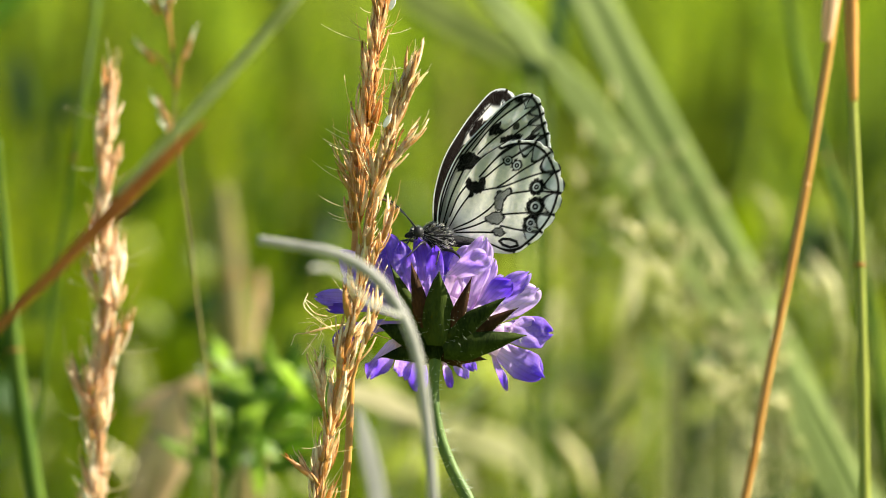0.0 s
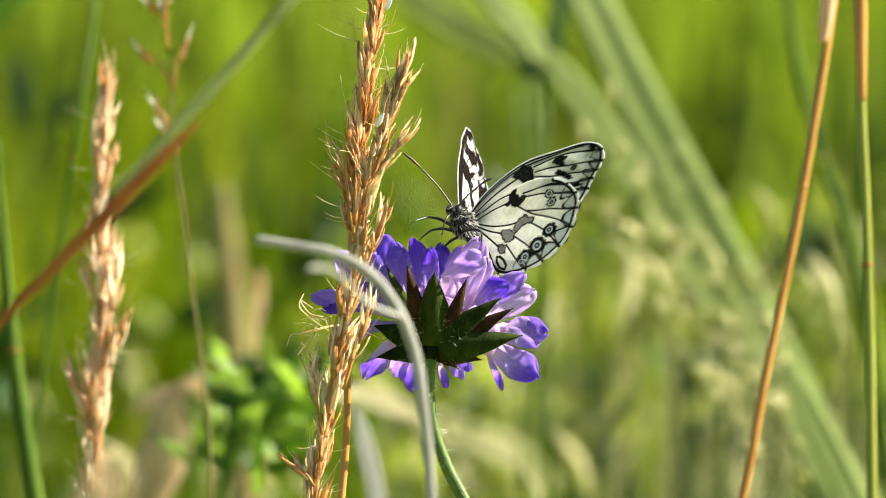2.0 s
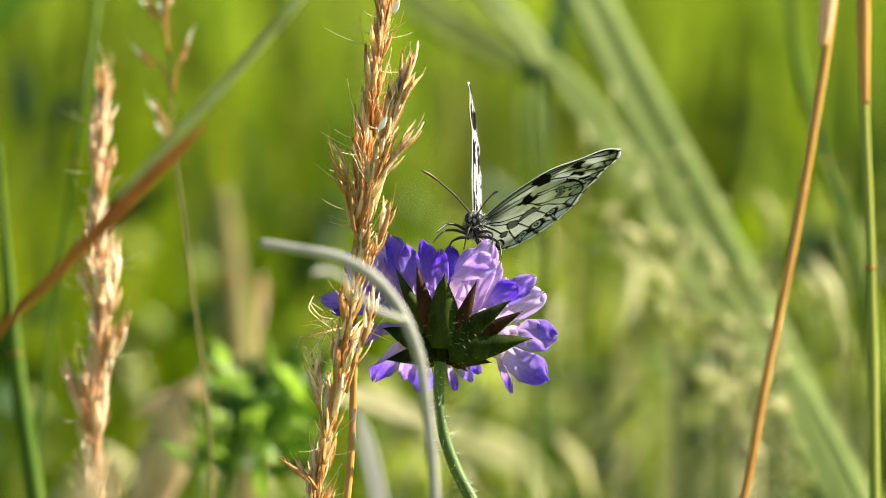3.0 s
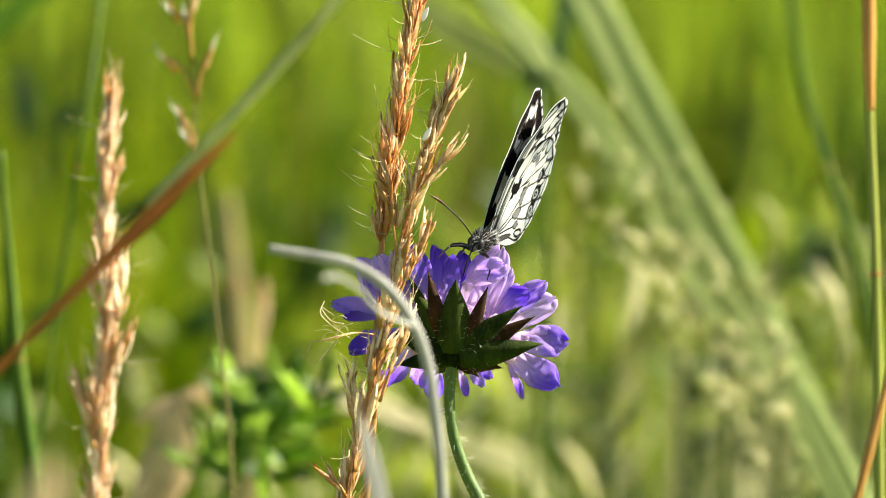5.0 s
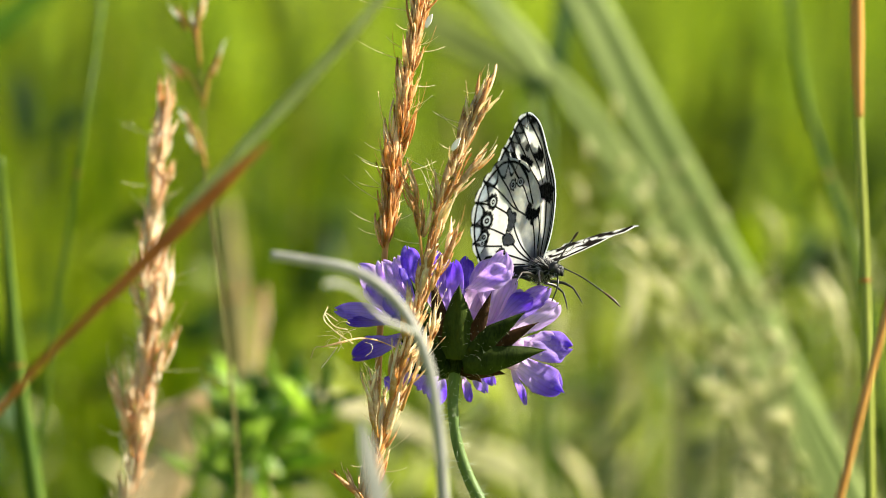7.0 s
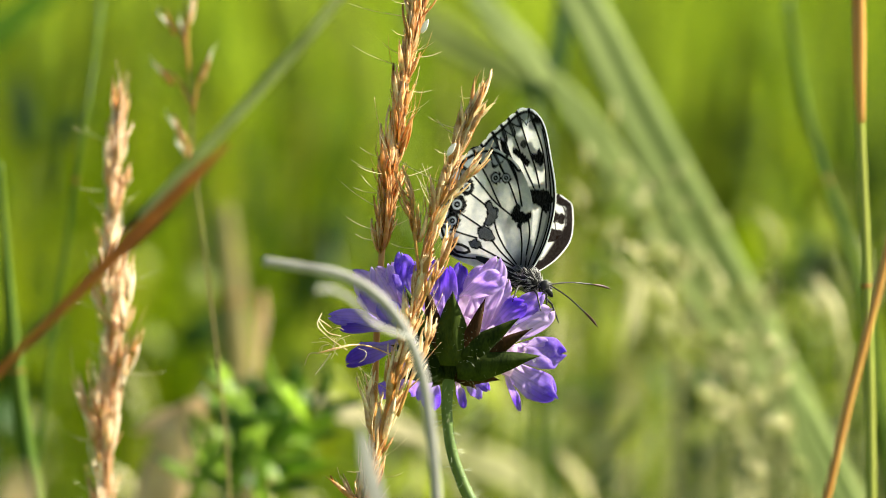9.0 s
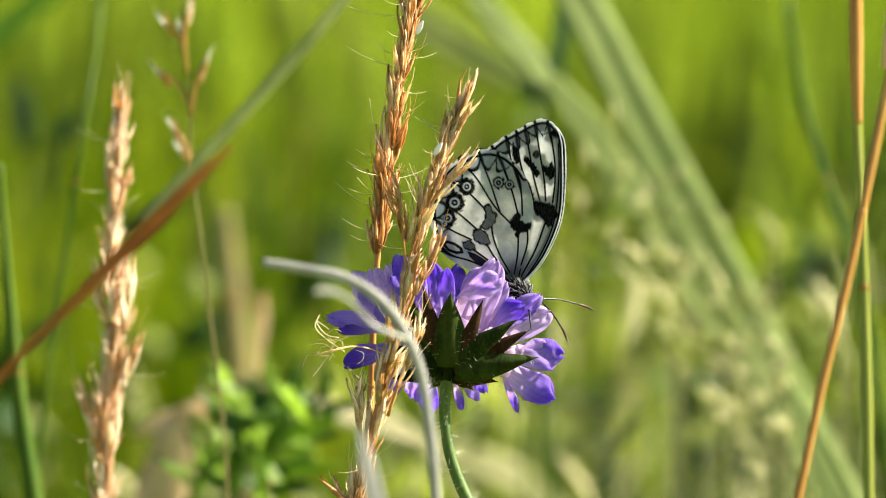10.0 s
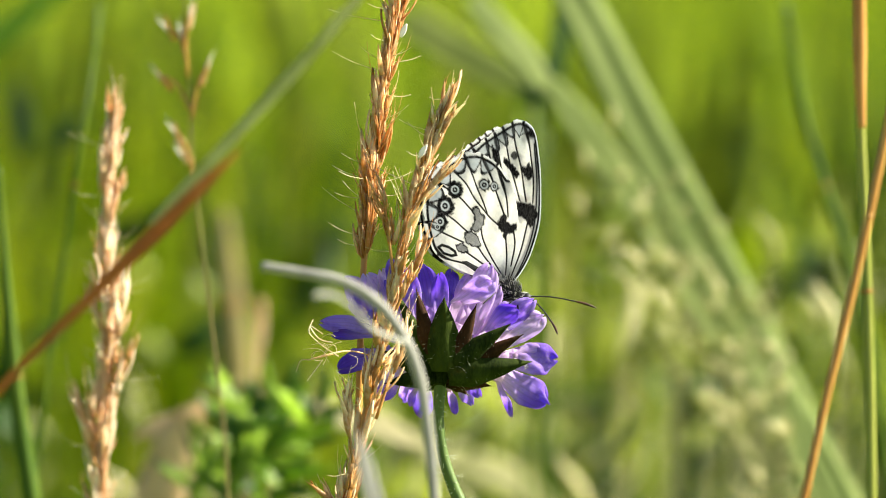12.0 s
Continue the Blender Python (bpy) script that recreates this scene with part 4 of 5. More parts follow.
    # strap-shaped lobes of the florets (tip; foot; width in mm)
    rim = (((-9.1, 2.5, 1), (-6.7, -7.3, -1), 2.8), ((-7.1, 0.8, -2), (-4.6, -9.2, -2), 3.0), ((-4.1, 1.6, -1), (-2.5, -10.1, -2), 2.8), ((-1.5, 0.1, -3), (-1.1, -9.7, -3), 2.4),
           ((0.6, 0.8, 3), (0.1, -7.3, 1), 2.2), ((7.2, -1, -5), (0.7, -4.9, -4), 3.3), ((6.9, 1.6, -1), (3.5, -11.1, -2), 3.7), ((4.5, 0.5, 2), (1.5, -9.2, 0), 3.2),
           ((8.5, -2, 1), (4.7, -11.1, -1), 2.0), ((13.9, -4, 0), (4.7, -11.1, -3), 3.0), ((11.2, -5.5, -2), (5.7, -10.6, -3), 3.2), ((15.6, -6.6, 1), (7.1, -12.2, -2), 3.7),
           ((17.8, -13.8, 2), (8.9, -13.4, -1), 4.3), ((16.5, -21.1, 5), (8.2, -16.3, 0), 4.3), ((10.4, -23.1, 6), (7.8, -16.4, 0), 1.1), ((1.3, -22.8, 9), (0.1, -18.5, 3), 1.2),
           ((3.9, -21.1, 10), (2.2, -18, 3), 1.9), ((5.2, -19.9, 9), (2.9, -18, 3), 1.5), ((-3.9, -23.1, 10), (-4.8, -17.1, 2), 2.8), ((-7.4, -21.1, 9), (-6.7, -17.1, 2), 1.9),
           ((-12, -21.1, 7), (-7.3, -14.8, 1), 3.0), ((-18, -15.5, 4), (-9.7, -12.4, 0), 2.8), ((-20.8, -7.9, 2), (-10.6, -9.2, 0), 2.4), ((-19.1, -9.8, 3), (-11.1, -9.9, 0), 1.5),
           ((-17.1, -0.7, 4), (-9.7, -9.2, 0), 3.5), ((-13.4, 0.1, 3), (-7.8, -9.2, 0), 3.2), ((-11.1, 0.8, 2), (-6.9, -8.3, 0), 2.8), ((-12.4, -5.5, 0), (-7.3, -11.1, -1), 3.2),
           ((-15.7, -3.6, 3), (-8.7, -10.1, 0), 2.8), ((-3.2, -0.8, 4), (-2.2, -9.2, 2), 3.3), ((2.9, -0.8, 5), (1.5, -9.2, 2), 3.3), ((9.4, -4.6, 3), (5.2, -11.1, 0), 3.3),
           ((-7.8, -2.7, 3), (-5, -10.1, 0), 3.2), ((-0.4, -2.7, 3), (-0.4, -10.1, 1), 3.2))
    core = FLOWER + AXIS * 0.003
    for j, (tip, foot, wide) in enumerate(rim):
        tip, foot = at(*tip), at(*foot)
        way, long = (tip - foot).normalized(), (tip - foot).length
        bm = bmesh.new()
        tube(bm, smooth_line([core, core.lerp(foot, 0.6) + AXIS * 0.0003, foot + way * long * 0.12], 4), (0.0005, 0.0007, 0.0009 if wide > 2 else 0.0004), 7)
        # petals on the shaded side take the copy with shade in its colour
        tone = MAT["petal_shaded" if 21 <= j <= 23 or j in (0, 4, 27) else "petal"]
        floret = part("floret", bm, tone, ob)
        face = VIEW.to_3x3() @ Vector((rng.uniform(-0.35, 0.35), 1, rng.uniform(-0.1, 0.4)))
        bend = rng.uniform(0.02, 0.14)
        bm = bmesh.new()
        leaf_grid(bm, frame_along(foot, way, face), long * 1.03, wide * 1.24 / 1000, petal_shape,
                  lambda t: bend * math.sin(3.0 * t) + 0.02 * math.sin(8 * t + j), rng.uniform(-0.05, 0.2), 0.15, j * 1.7, 12, 18, 0.00004, True)
        part("petal", bm, tone, floret)
        if wide > 2.7 and j % 3 == 0:                # a narrow side lobe standing off the long one
            side = way.cross(face).normalized() * rng.choice((-1, 1))
            bm = bmesh.new()
            leaf_grid(bm, frame_along(foot.lerp(tip, 0.2), (way + side * 0.35).normalized(), face + side * 0.6), long * 0.55, wide * 0.55 / 1000,
                      petal_shape, lambda t: 0.1 * math.sin(3.0 * t), 0.15, 0.1, j, 5, 9, 0.00005, True)
            part("petal", bm, tone, floret)
    # a withered tuft hanging at the rim
    tuft = at(-17.1, -12.5, -6)
    bm = bmesh.new()
    tube(bm, smooth_line([FLOWER + ray(185, 5) * 0.008, tuft, at(-20.8, -13.4, -8), at(-23.2, -14.0, -8)], 6), (0.00008, 0.00016, 0.00022, 0.00008), 6)
    w = part("withered_tuft", bm, MAT["straw"], ob, "dry tan curled tuft with pale threads")
    for pts in ((at(-18.0, -13.4, -8), at(-21.3, -11.1, -8), at(-22.9, -9.2, -9), at(-22.2, -7.3, -8)), (at(-19.0, -11.1, -8), at(-21.0, -10.6, -8), at(-22.7, -8.3, -7), at(-20.6, -9.7, -7)), (at(-22.7, -13.9, -8), at(-24.1, -14.0, -8), at(-25.0, -15.9, -8)), (at(-20.6, -13.9, -8), at(-21.9, -15.7, -8), at(-23.2, -17.4, -8))):
        bm = bmesh.new()
        tube(bm, smooth_line(pts, 6), (0.00012, 0.00008), 4)
        part("thread", bm, MAT["awn"], w)
    for j in range(9):                               # finer curled threads
        p = at(-17.5 + rng.uniform(-5, 1), -12.5 + rng.uniform(-2.5, 2), -8)
        a, r = rng.uniform(0, 6.28), rng.uniform(0.0008, 0.002)
        line = [p + VIEW.to_3x3() @ Vector((math.cos(a + k * 0.8) * r * (1 + 0.3 * k), 0.0003 * k, math.sin(a + k * 0.8) * r)) for k in range(4)]
        bm = bmesh.new()
        tube(bm, smooth_line(line, 5), (0.00007, 0.00004), 3)
        part("thread", bm, MAT["awn"], w)
    sways(ob, 0.41, [(0, 0.00), (0.5, -0.19), (1, -0.33), (1.5, 0.37), (2, -0.56), (2.5, 0.00), (3, 0.70), (5, 2.14), (5.5, 1.67), (6, 1.58), (6.5, 3.30), (7, 2.74), (9, 1.91), (9.5, 1.53), (10, 1.53), (10.5, 1.16), (11, 1.02), (11.5, 0.84), (12, 0.74)])


# ---- the butterfly ----
def closed_line(ctrl, steps=24):
    n, out = len(ctrl), []
    for i in range(n):
        a, b, c, d = (np.array(ctrl[(i + k - 1) % n], float) for k in range(4))
        for s in range(steps):
            t = s / steps
            out.append(0.5 * ((2 * b) + (c - a) * t + (2 * a - 5 * b + 4 * c - d) * t * t + (3 * b - a - 3 * c + d) * t ** 3))
    return np.array(out)


def gap_to(p, line):
    """How far each point of p lies from a line of points, and how far along the line the nearest place is."""
    best, along, run = np.full(len(p), 1e9), np.zeros(len(p)), 0.0
    line = np.array(line, float)
    for a, b in zip(line, line[1:]):
        d = b - a
        long = float(np.hypot(*d)) + 1e-9
        t = np.clip(((p - a) @ d) / long ** 2, 0, 1)
        g = np.hypot(*(p - a - t[:, None] * d).T)
        near = g < best
        best[near], along[near] = g[near], (run + t * long)[near]
        run += long
    return best, along


def soft(x, lo, hi):
    t = np.clip((x - lo) / (hi - lo), 0, 1)
    return t * t * (3 - 2 * t)


FORE = [(0.7, -0.4), (1.9, 1.6), (2.8, 5.3), (2.9, 9.8), (2.4, 13.1), (1.2, 16.6), (-0.6, 20.8), (-2.3, 24.1), (-3.8, 25.7), (-5.3, 26.3), (-6.8, 25.9), (-8.2, 24.7), (-9.4, 23.2), (-10.5, 21.8), (-11.5, 20.5), (-12.4, 18.9), (-13.2, 16.8), (-9.7, 12.5), (-3.6, 4.4), (-0.6, -0.2)]
HIND = [(-0.3, -0.2), (0.0, 3.9), (-0.7, 9.2), (-2.4, 13.3), (-5.0, 16.4), (-7.8, 18.0), (-10.8, 18.4), (-13.6, 17.3), (-16.1, 14.8), (-17.3, 13.2), (-18.0, 11.2), (-18.0, 7.4), (-16.9, 4.2), (-15.4, 1.7), (-13.6, -0.2), (-9.7, -1.2), (-5.2, -1.2), (-1.6, -0.6)]
# veins; those of the first list run out to the rim
FORE_RAYS = [[(0.4, 14.1), (-0.7, 17.6), (-2.9, 22.0), (-5.7, 26.0)], [(-0.8, 13.9), (-2.8, 17.6), (-5.3, 21.4), (-7.7, 25.2)], [(-1.8, 13.6), (-4.5, 17.1), (-7.0, 20.9), (-8.9, 23.8)],
             [(-2.9, 13.4), (-6.5, 17.0), (-8.5, 20.0), (-9.9, 22.4)], [(-4.2, 13.5), (-7.7, 16.4), (-9.9, 19.2), (-11.1, 20.9)], [(-0.4, 1.0), (-2.6, 6.7), (-5.2, 11.9), (-8.4, 15.1), (-12.6, 18.5)]]
FORE_VEINS = [[(1.1, 0.2), (2.0, 5.2), (1.9, 10.7), (1.0, 14.5), (-0.8, 19.5), (-2.6, 23.4)], [(0.5, 0.5), (0.9, 6.0), (0.6, 10.5)], [(0.2, 0.8), (-1.2, 6.4), (-2.6, 11.6)]]
HIND_RAYS = [[(-3.0, 10.3), (-4.4, 13.4), (-7.6, 17.8)], [(-3.8, 10.3), (-6.0, 13.2), (-10.6, 18.3)], [(-6.5, 9.2), (-8.8, 11.9), (-13.6, 17.2)], [(-4.2, 8.3), (-6.4, 9.2), (-8.9, 10.6), (-12.2, 13.0), (-16.1, 14.8)],
             [(-9.2, 8.9), (-12.7, 10.4), (-17.9, 11.3)], [(-9.1, 5.3), (-13.0, 6.6), (-18.0, 7.5)], [(-9.4, 3.4), (-13.0, 3.6), (-16.8, 4.2)], [(-2.7, -0.1), (-8.0, 0.1), (-12.5, -0.1), (-15.4, 1.7)]]
HIND_VEINS = [[(-0.6, 0.9), (-1.3, 4.0), (-2.4, 7.0)], [(-0.1, 2.6), (-0.5, 6.4), (-1.5, 8.8)], [(-1.4, 0.8), (-4.4, 3.2), (-6.6, 5.8), (-7.3, 7.3)], [(-1.7, 0.5), (-4.9, 2.3), (-6.8, 3.7)], [(-1.8, 0.3), (-6.3, 1.5), (-9.3, 2.2)]]
# dark patches: how much of their middle is dusted with pale scales, then their corners
FORE_PATCHES = [(0.35, [(-4.0, 12.5), (-2.1, 13.4), (-0.5, 13.7), (0.6, 14.0), (1.3, 13.3), (2.1, 12.9), (1.9, 11.4), (1.6, 9.9), (0.7, 10.4), (-0.1, 11.0), (-1.1, 11.1), (-2.2, 11.6)]),
                (0.1, [(-7.1, 19.4), (-6.0, 19.2), (-4.4, 18.4), (-3.4, 17.7), (-3.7, 16.8), (-4.6, 17.2), (-5.9, 18.0), (-6.9, 18.5)]),
                (0.2, [(-3.7, 19.4), (-2.8, 19.1), (-2.5, 20.3), (-1.4, 19.4), (-1.0, 18.0), (-1.6, 17.2), (-2.5, 17.8), (-3.4, 18.4)]),
                (0.4, [(-9.8, 20.6), (-8.4, 19.7), (-7.2, 18.1), (-7.8, 17.3), (-9.0, 18.6)]), (0.0, [(-5.4, 15.9), (-4.6, 15.7), (-2.9, 13.9), (-2.1, 12.2), (-3.4, 12.6), (-4.7, 14.3)])]
HIND_PATCHES = [(0.15, [(-4.3, 9.9), (-3.8, 10.7), (-3.2, 10.3), (-3.0, 9.5), (-2.1, 9.3), (-1.2, 9.9), (-0.8, 8.9), (-1.3, 8.0), (-2.1, 7.6), (-2.3, 6.5), (-2.9, 6.5), (-3.1, 7.4), (-4.0, 7.7), (-4.6, 8.5)]),
                (0.75, [(-9.7, 9.1), (-9.1, 10.0), (-8.4, 9.8), (-7.9, 9.2), (-6.9, 8.9), (-6.7, 7.6), (-7.1, 6.3), (-7.9, 5.6), (-8.9, 5.9), (-8.6, 7.2), (-8.9, 8.3)]),
                (0.8, [(-9.6, 5.1), (-8.6, 5.8), (-7.3, 5.4), (-6.2, 4.3), (-6.4, 3.5), (-7.7, 3.2), (-8.9, 3.4), (-9.6, 4.2)]), (0.6, [(-10.7, 2.5), (-9.6, 3.3), (-8.5, 2.9), (-8.0, 2.1), (-9.2, 1.5), (-10.2, 1.7)])]
HIND_EYES = ((-13.4, 11.2, 0.80), (-14.3, 8.0, 0.95), (-14.4, 5.2, 0.80), (-14.6, 4.2, 0.55), (-8.7, 13.8, 0.78), (-6.9, 14.2, 0.66))


def spot(p, x, y, rx, ry, turn=0.0, edge=0.3):
    """1 inside an uneven oval patch, 0 outside."""
    c, s = math.cos(radians(turn)), math.sin(radians(turn))
    d = p - np.array((x, y))
    u, v = (d[:, 0] * c + d[:, 1] * s) / rx, (-d[:, 0] * s + d[:, 1] * c) / ry
    wob = 0.12 * np.sin(4.1 * p[:, 0] + 1.3 * p[:, 1]) + 0.10 * np.sin(3.3 * p[:, 1] - 2.2 * p[:, 0] + x)
    return 1 - soft(np.hypot(u, v) + wob, 1 - edge / 2, 1 + edge / 2)


def within(p, corners):
    """How deep each point lies inside a closed shape; negative outside."""
    inside, c = np.zeros(len(p), bool), np.array(corners, float)
    for (x0, y0), (x1, y1) in zip(c, np.roll(c, -1, 0)):
        crosses = (y0 > p[:, 1]) != (y1 > p[:, 1])
        inside ^= crosses & (p[:, 0] < (x1 - x0) * (p[:, 1] - y0) / (y1 - y0 + 1e-9) + x0)
    gap, _ = gap_to(p, np.vstack((c, c[:1])))
    return np.where(inside, gap, -gap)


def pattern(p, kind, upper):
    """Scale colours of a marbled white's wing at the places p (mm, forward and outward from the hinge)."""
    fore = kind == "fore"
    outline = closed_line(FORE if fore else HIND)
    rays, veins = (FORE_RAYS, FORE_VEINS) if fore else (HIND_RAYS, HIND_VEINS)
    a, b = p.T
    margin = outline[8 * 24:17 * 24] if fore else outline[4 * 24:14 * 24]
    edge, along = gap_to(p, margin)
    dust = 0.5 + 0.25 * np.sin(5.3 * a + 3 * np.sin(2.9 * b)) + 0.25 * np.sin(6.1 * b + 3 * np.sin(3.7 * a))
    grit = 0.5 + 0.5 * np.sin(37.7 * a + 11 * np.sin(9.1 * b)) * np.sin(31.3 * b + 7 * np.sin(7.7 * a))
    dark = np.zeros(len(p))
    for v in rays + veins:
        g, _ = gap_to(p, closed_or_open(v))
        thick = (0.15 if not upper else 0.10) * (1 + 1.3 * (1 - soft(edge, 0.8, 3.2)))
        dark = np.maximum(dark, 1 - soft(g, thick * 0.5, thick * 1.5))
    # pale half-moons between the veins along the rim, each with a black outline
    ends = sorted(gap_to(np.array([v[-1]], float), margin)[1][0] for v in rays)
    if fore:
        ends = [ends[0] - 2.1] + ends
    moon = np.zeros(len(p))
    for i, (s0, s1) in enumerate(zip(ends, ends[1:])):
        u = (along - (s0 + s1) / 2) / ((s1 - s0) / 2)
        deep = 0.62 + (1.95 if fore else 2.2) * (1 + 0.15 * math.sin(2.3 * i)) * np.clip(1 - np.abs(u) ** 2.2, 0, 1) ** 0.8
        here = np.abs(u) < 1
        moon = np.where(here & (edge > 0.62) & (edge < deep), 1.0, moon)
        line = 1 - soft(np.abs(edge - deep), 0.20, 0.40)
        wedge = np.where(edge > deep, 1 - soft(edge, 1.3, 2.1), 0)
        dark = np.where(here, np.maximum(dark, np.maximum(line, wedge)), dark)
    dark = np.where((moon > 0) & (edge > 0.85), dark * 0.9, dark)
    dark = np.maximum(dark, 1 - soft(np.abs(edge - 0.56), 0.16, 0.32))
    grey = np.maximum(moon * 0.8, 0.35 * (1 - soft(edge, 2.0, 4.5)))
    for hollow, corners in (FORE_PATCHES if fore else HIND_PATCHES):
        d = within(p, corners) + 0.22 * (dust - 0.5) + 0.1 * (grit - 0.5)
        body = soft(d, -0.12, 0.14)
        middle = soft(d, 0.20, 0.36) * (0.0 if upper or hollow < 0.5 else hollow * 0.75) * (0.45 + 0.8 * grit)
        middle = np.maximum(middle, soft(d, 0.3, 0.9) * (0.0 if upper else 0.25 * hollow) * grit ** 2)
        dark = np.maximum(dark, body) * (1 - np.clip(middle, 0, 0.9))
        grey = np.maximum(grey, 0.35 * body * (hollow > 0.5))
    if fore:
        lead, _ = gap_to(p, outline[0:9 * 24])
        dark = np.maximum(dark, 0.9 * spot(p, -5.3, 20.3, 0.68, 0.68))
        if upper:
            dark = np.maximum(dark, (1 - soft(edge, 2.5, 3.3)) * (1 - 0.95 * np.maximum(spot(p, -5.6, 23.4, 0.5, 0.9), spot(p, -10.0, 19.8, 0.5, 0.8))))
            dark = np.maximum(dark, 1 - soft(lead + 0.5 * (dust - 0.5), 1.1, 1.7))
            for x, y, rx, ry, turn in ((-0.9, 12.4, 3.6, 2.1, 18), (-4.2, 19.0, 4.0, 1.5, -32), (-8.6, 14.8, 2.6, 1.4, 45), (0.2, 1.8, 2.6, 3.4, 0), (-4.0, 8.0, 0.9, 5.5, -32)):
                dark = np.maximum(dark, spot(p, x, y, rx, ry, turn))
            dark = np.maximum(dark, 1 - soft(a * -1 - 0.1 * b, -1.6, -0.9))
        else:
            dark = np.maximum(dark, 0.55 * (1 - soft(np.abs(lead - 1.0), 0.15, 0.5)) * (1 - soft(b, 15, 22)))
            grey = np.maximum(grey, 0.7 * (1 - soft(lead, 0.8, 1.3)))
            dark = np.maximum(dark, 0.75 * (1 - soft(lead, 0.5, 1.1)) * soft(b, 15, 21) * grit)
            dark = np.maximum(dark, (1 - soft(np.abs(lead - 0.38), 0.1, 0.25)))
    else:
        if upper:
            dark = np.maximum(dark, (1 - soft(edge, 2.2, 3.2)) * (1 - moon))
            dark = np.maximum(dark, (1 - soft(np.hypot(a, b), 1.6, 3.6)) * 0.6)
        else:
            ring = within(p, [(-13.6, 1.0), (-13.0, 1.7), (-11.7, 1.8), (-10.4, 1.5), (-9.9, 0.9), (-10.8, 0.4), (-12.3, 0.3)])
            dark = np.maximum(dark, 1 - soft(np.abs(ring - 0.1), 0.16, 0.3))
            for x, y, r0 in HIND_EYES:
                r = np.hypot(a - x, b - y)
                ground = r0 * (1.9 if x < -12 else 1.45)
                dark = np.maximum(dark, (1 - soft(r + 0.35 * (dust - 0.5), ground - 0.25, ground + 0.1)) * soft(edge, 1.9, 2.4))
            for x, y, r0 in HIND_EYES:
                r = np.hypot(a - x, b - y)
                dark = np.where(r < r0, soft(r, r0 * 0.80, r0) * 1.0, dark)
                dark = np.maximum(dark, (1 - soft(r, r0 * 0.48, r0 * 0.66)) * soft(r, r0 * 0.08, r0 * 0.26))
                grey = np.where(r < r0, 0.85, grey)
    if not upper:
        core = np.hypot(a, b)
        grey = np.maximum(grey, 0.6 * (1 - soft(core, 2.5, 7.0)))
        dark = np.maximum(dark, 0.7 * (1 - soft(core + 1.2 * (grit - 0.5), 1.2, 4.2)))
    fringe = 1 - soft(edge, 0.30, 0.40)
    near_vein = np.min([np.abs(along - s) for s in ends], axis=0)
    dark = dark * (1 - fringe * soft(near_vein, 0.18, 0.34))
    if fore:
        dark = dark * soft(lead, 0.16, 0.24)
    dark = np.clip(dark + 0.16 * (grit - 0.5) * (dark > 0.03), 0, 1)[:, None]
    pale, dusk = np.array((1.0, 0.985, 0.93)), np.array((0.56, 0.62, 0.66))
    ink = np.array((0.014, 0.008, 0.006)) if upper else np.array((0.005, 0.005, 0.0055))
    base = pale * (1 - grey[:, None]) + dusk * grey[:, None]
    return base * (1 - dark) + ink * dark


def closed_or_open(points):
    return [tuple(v)[:2] for v in smooth_line([(x, y, 0) for x, y in points], 5)]


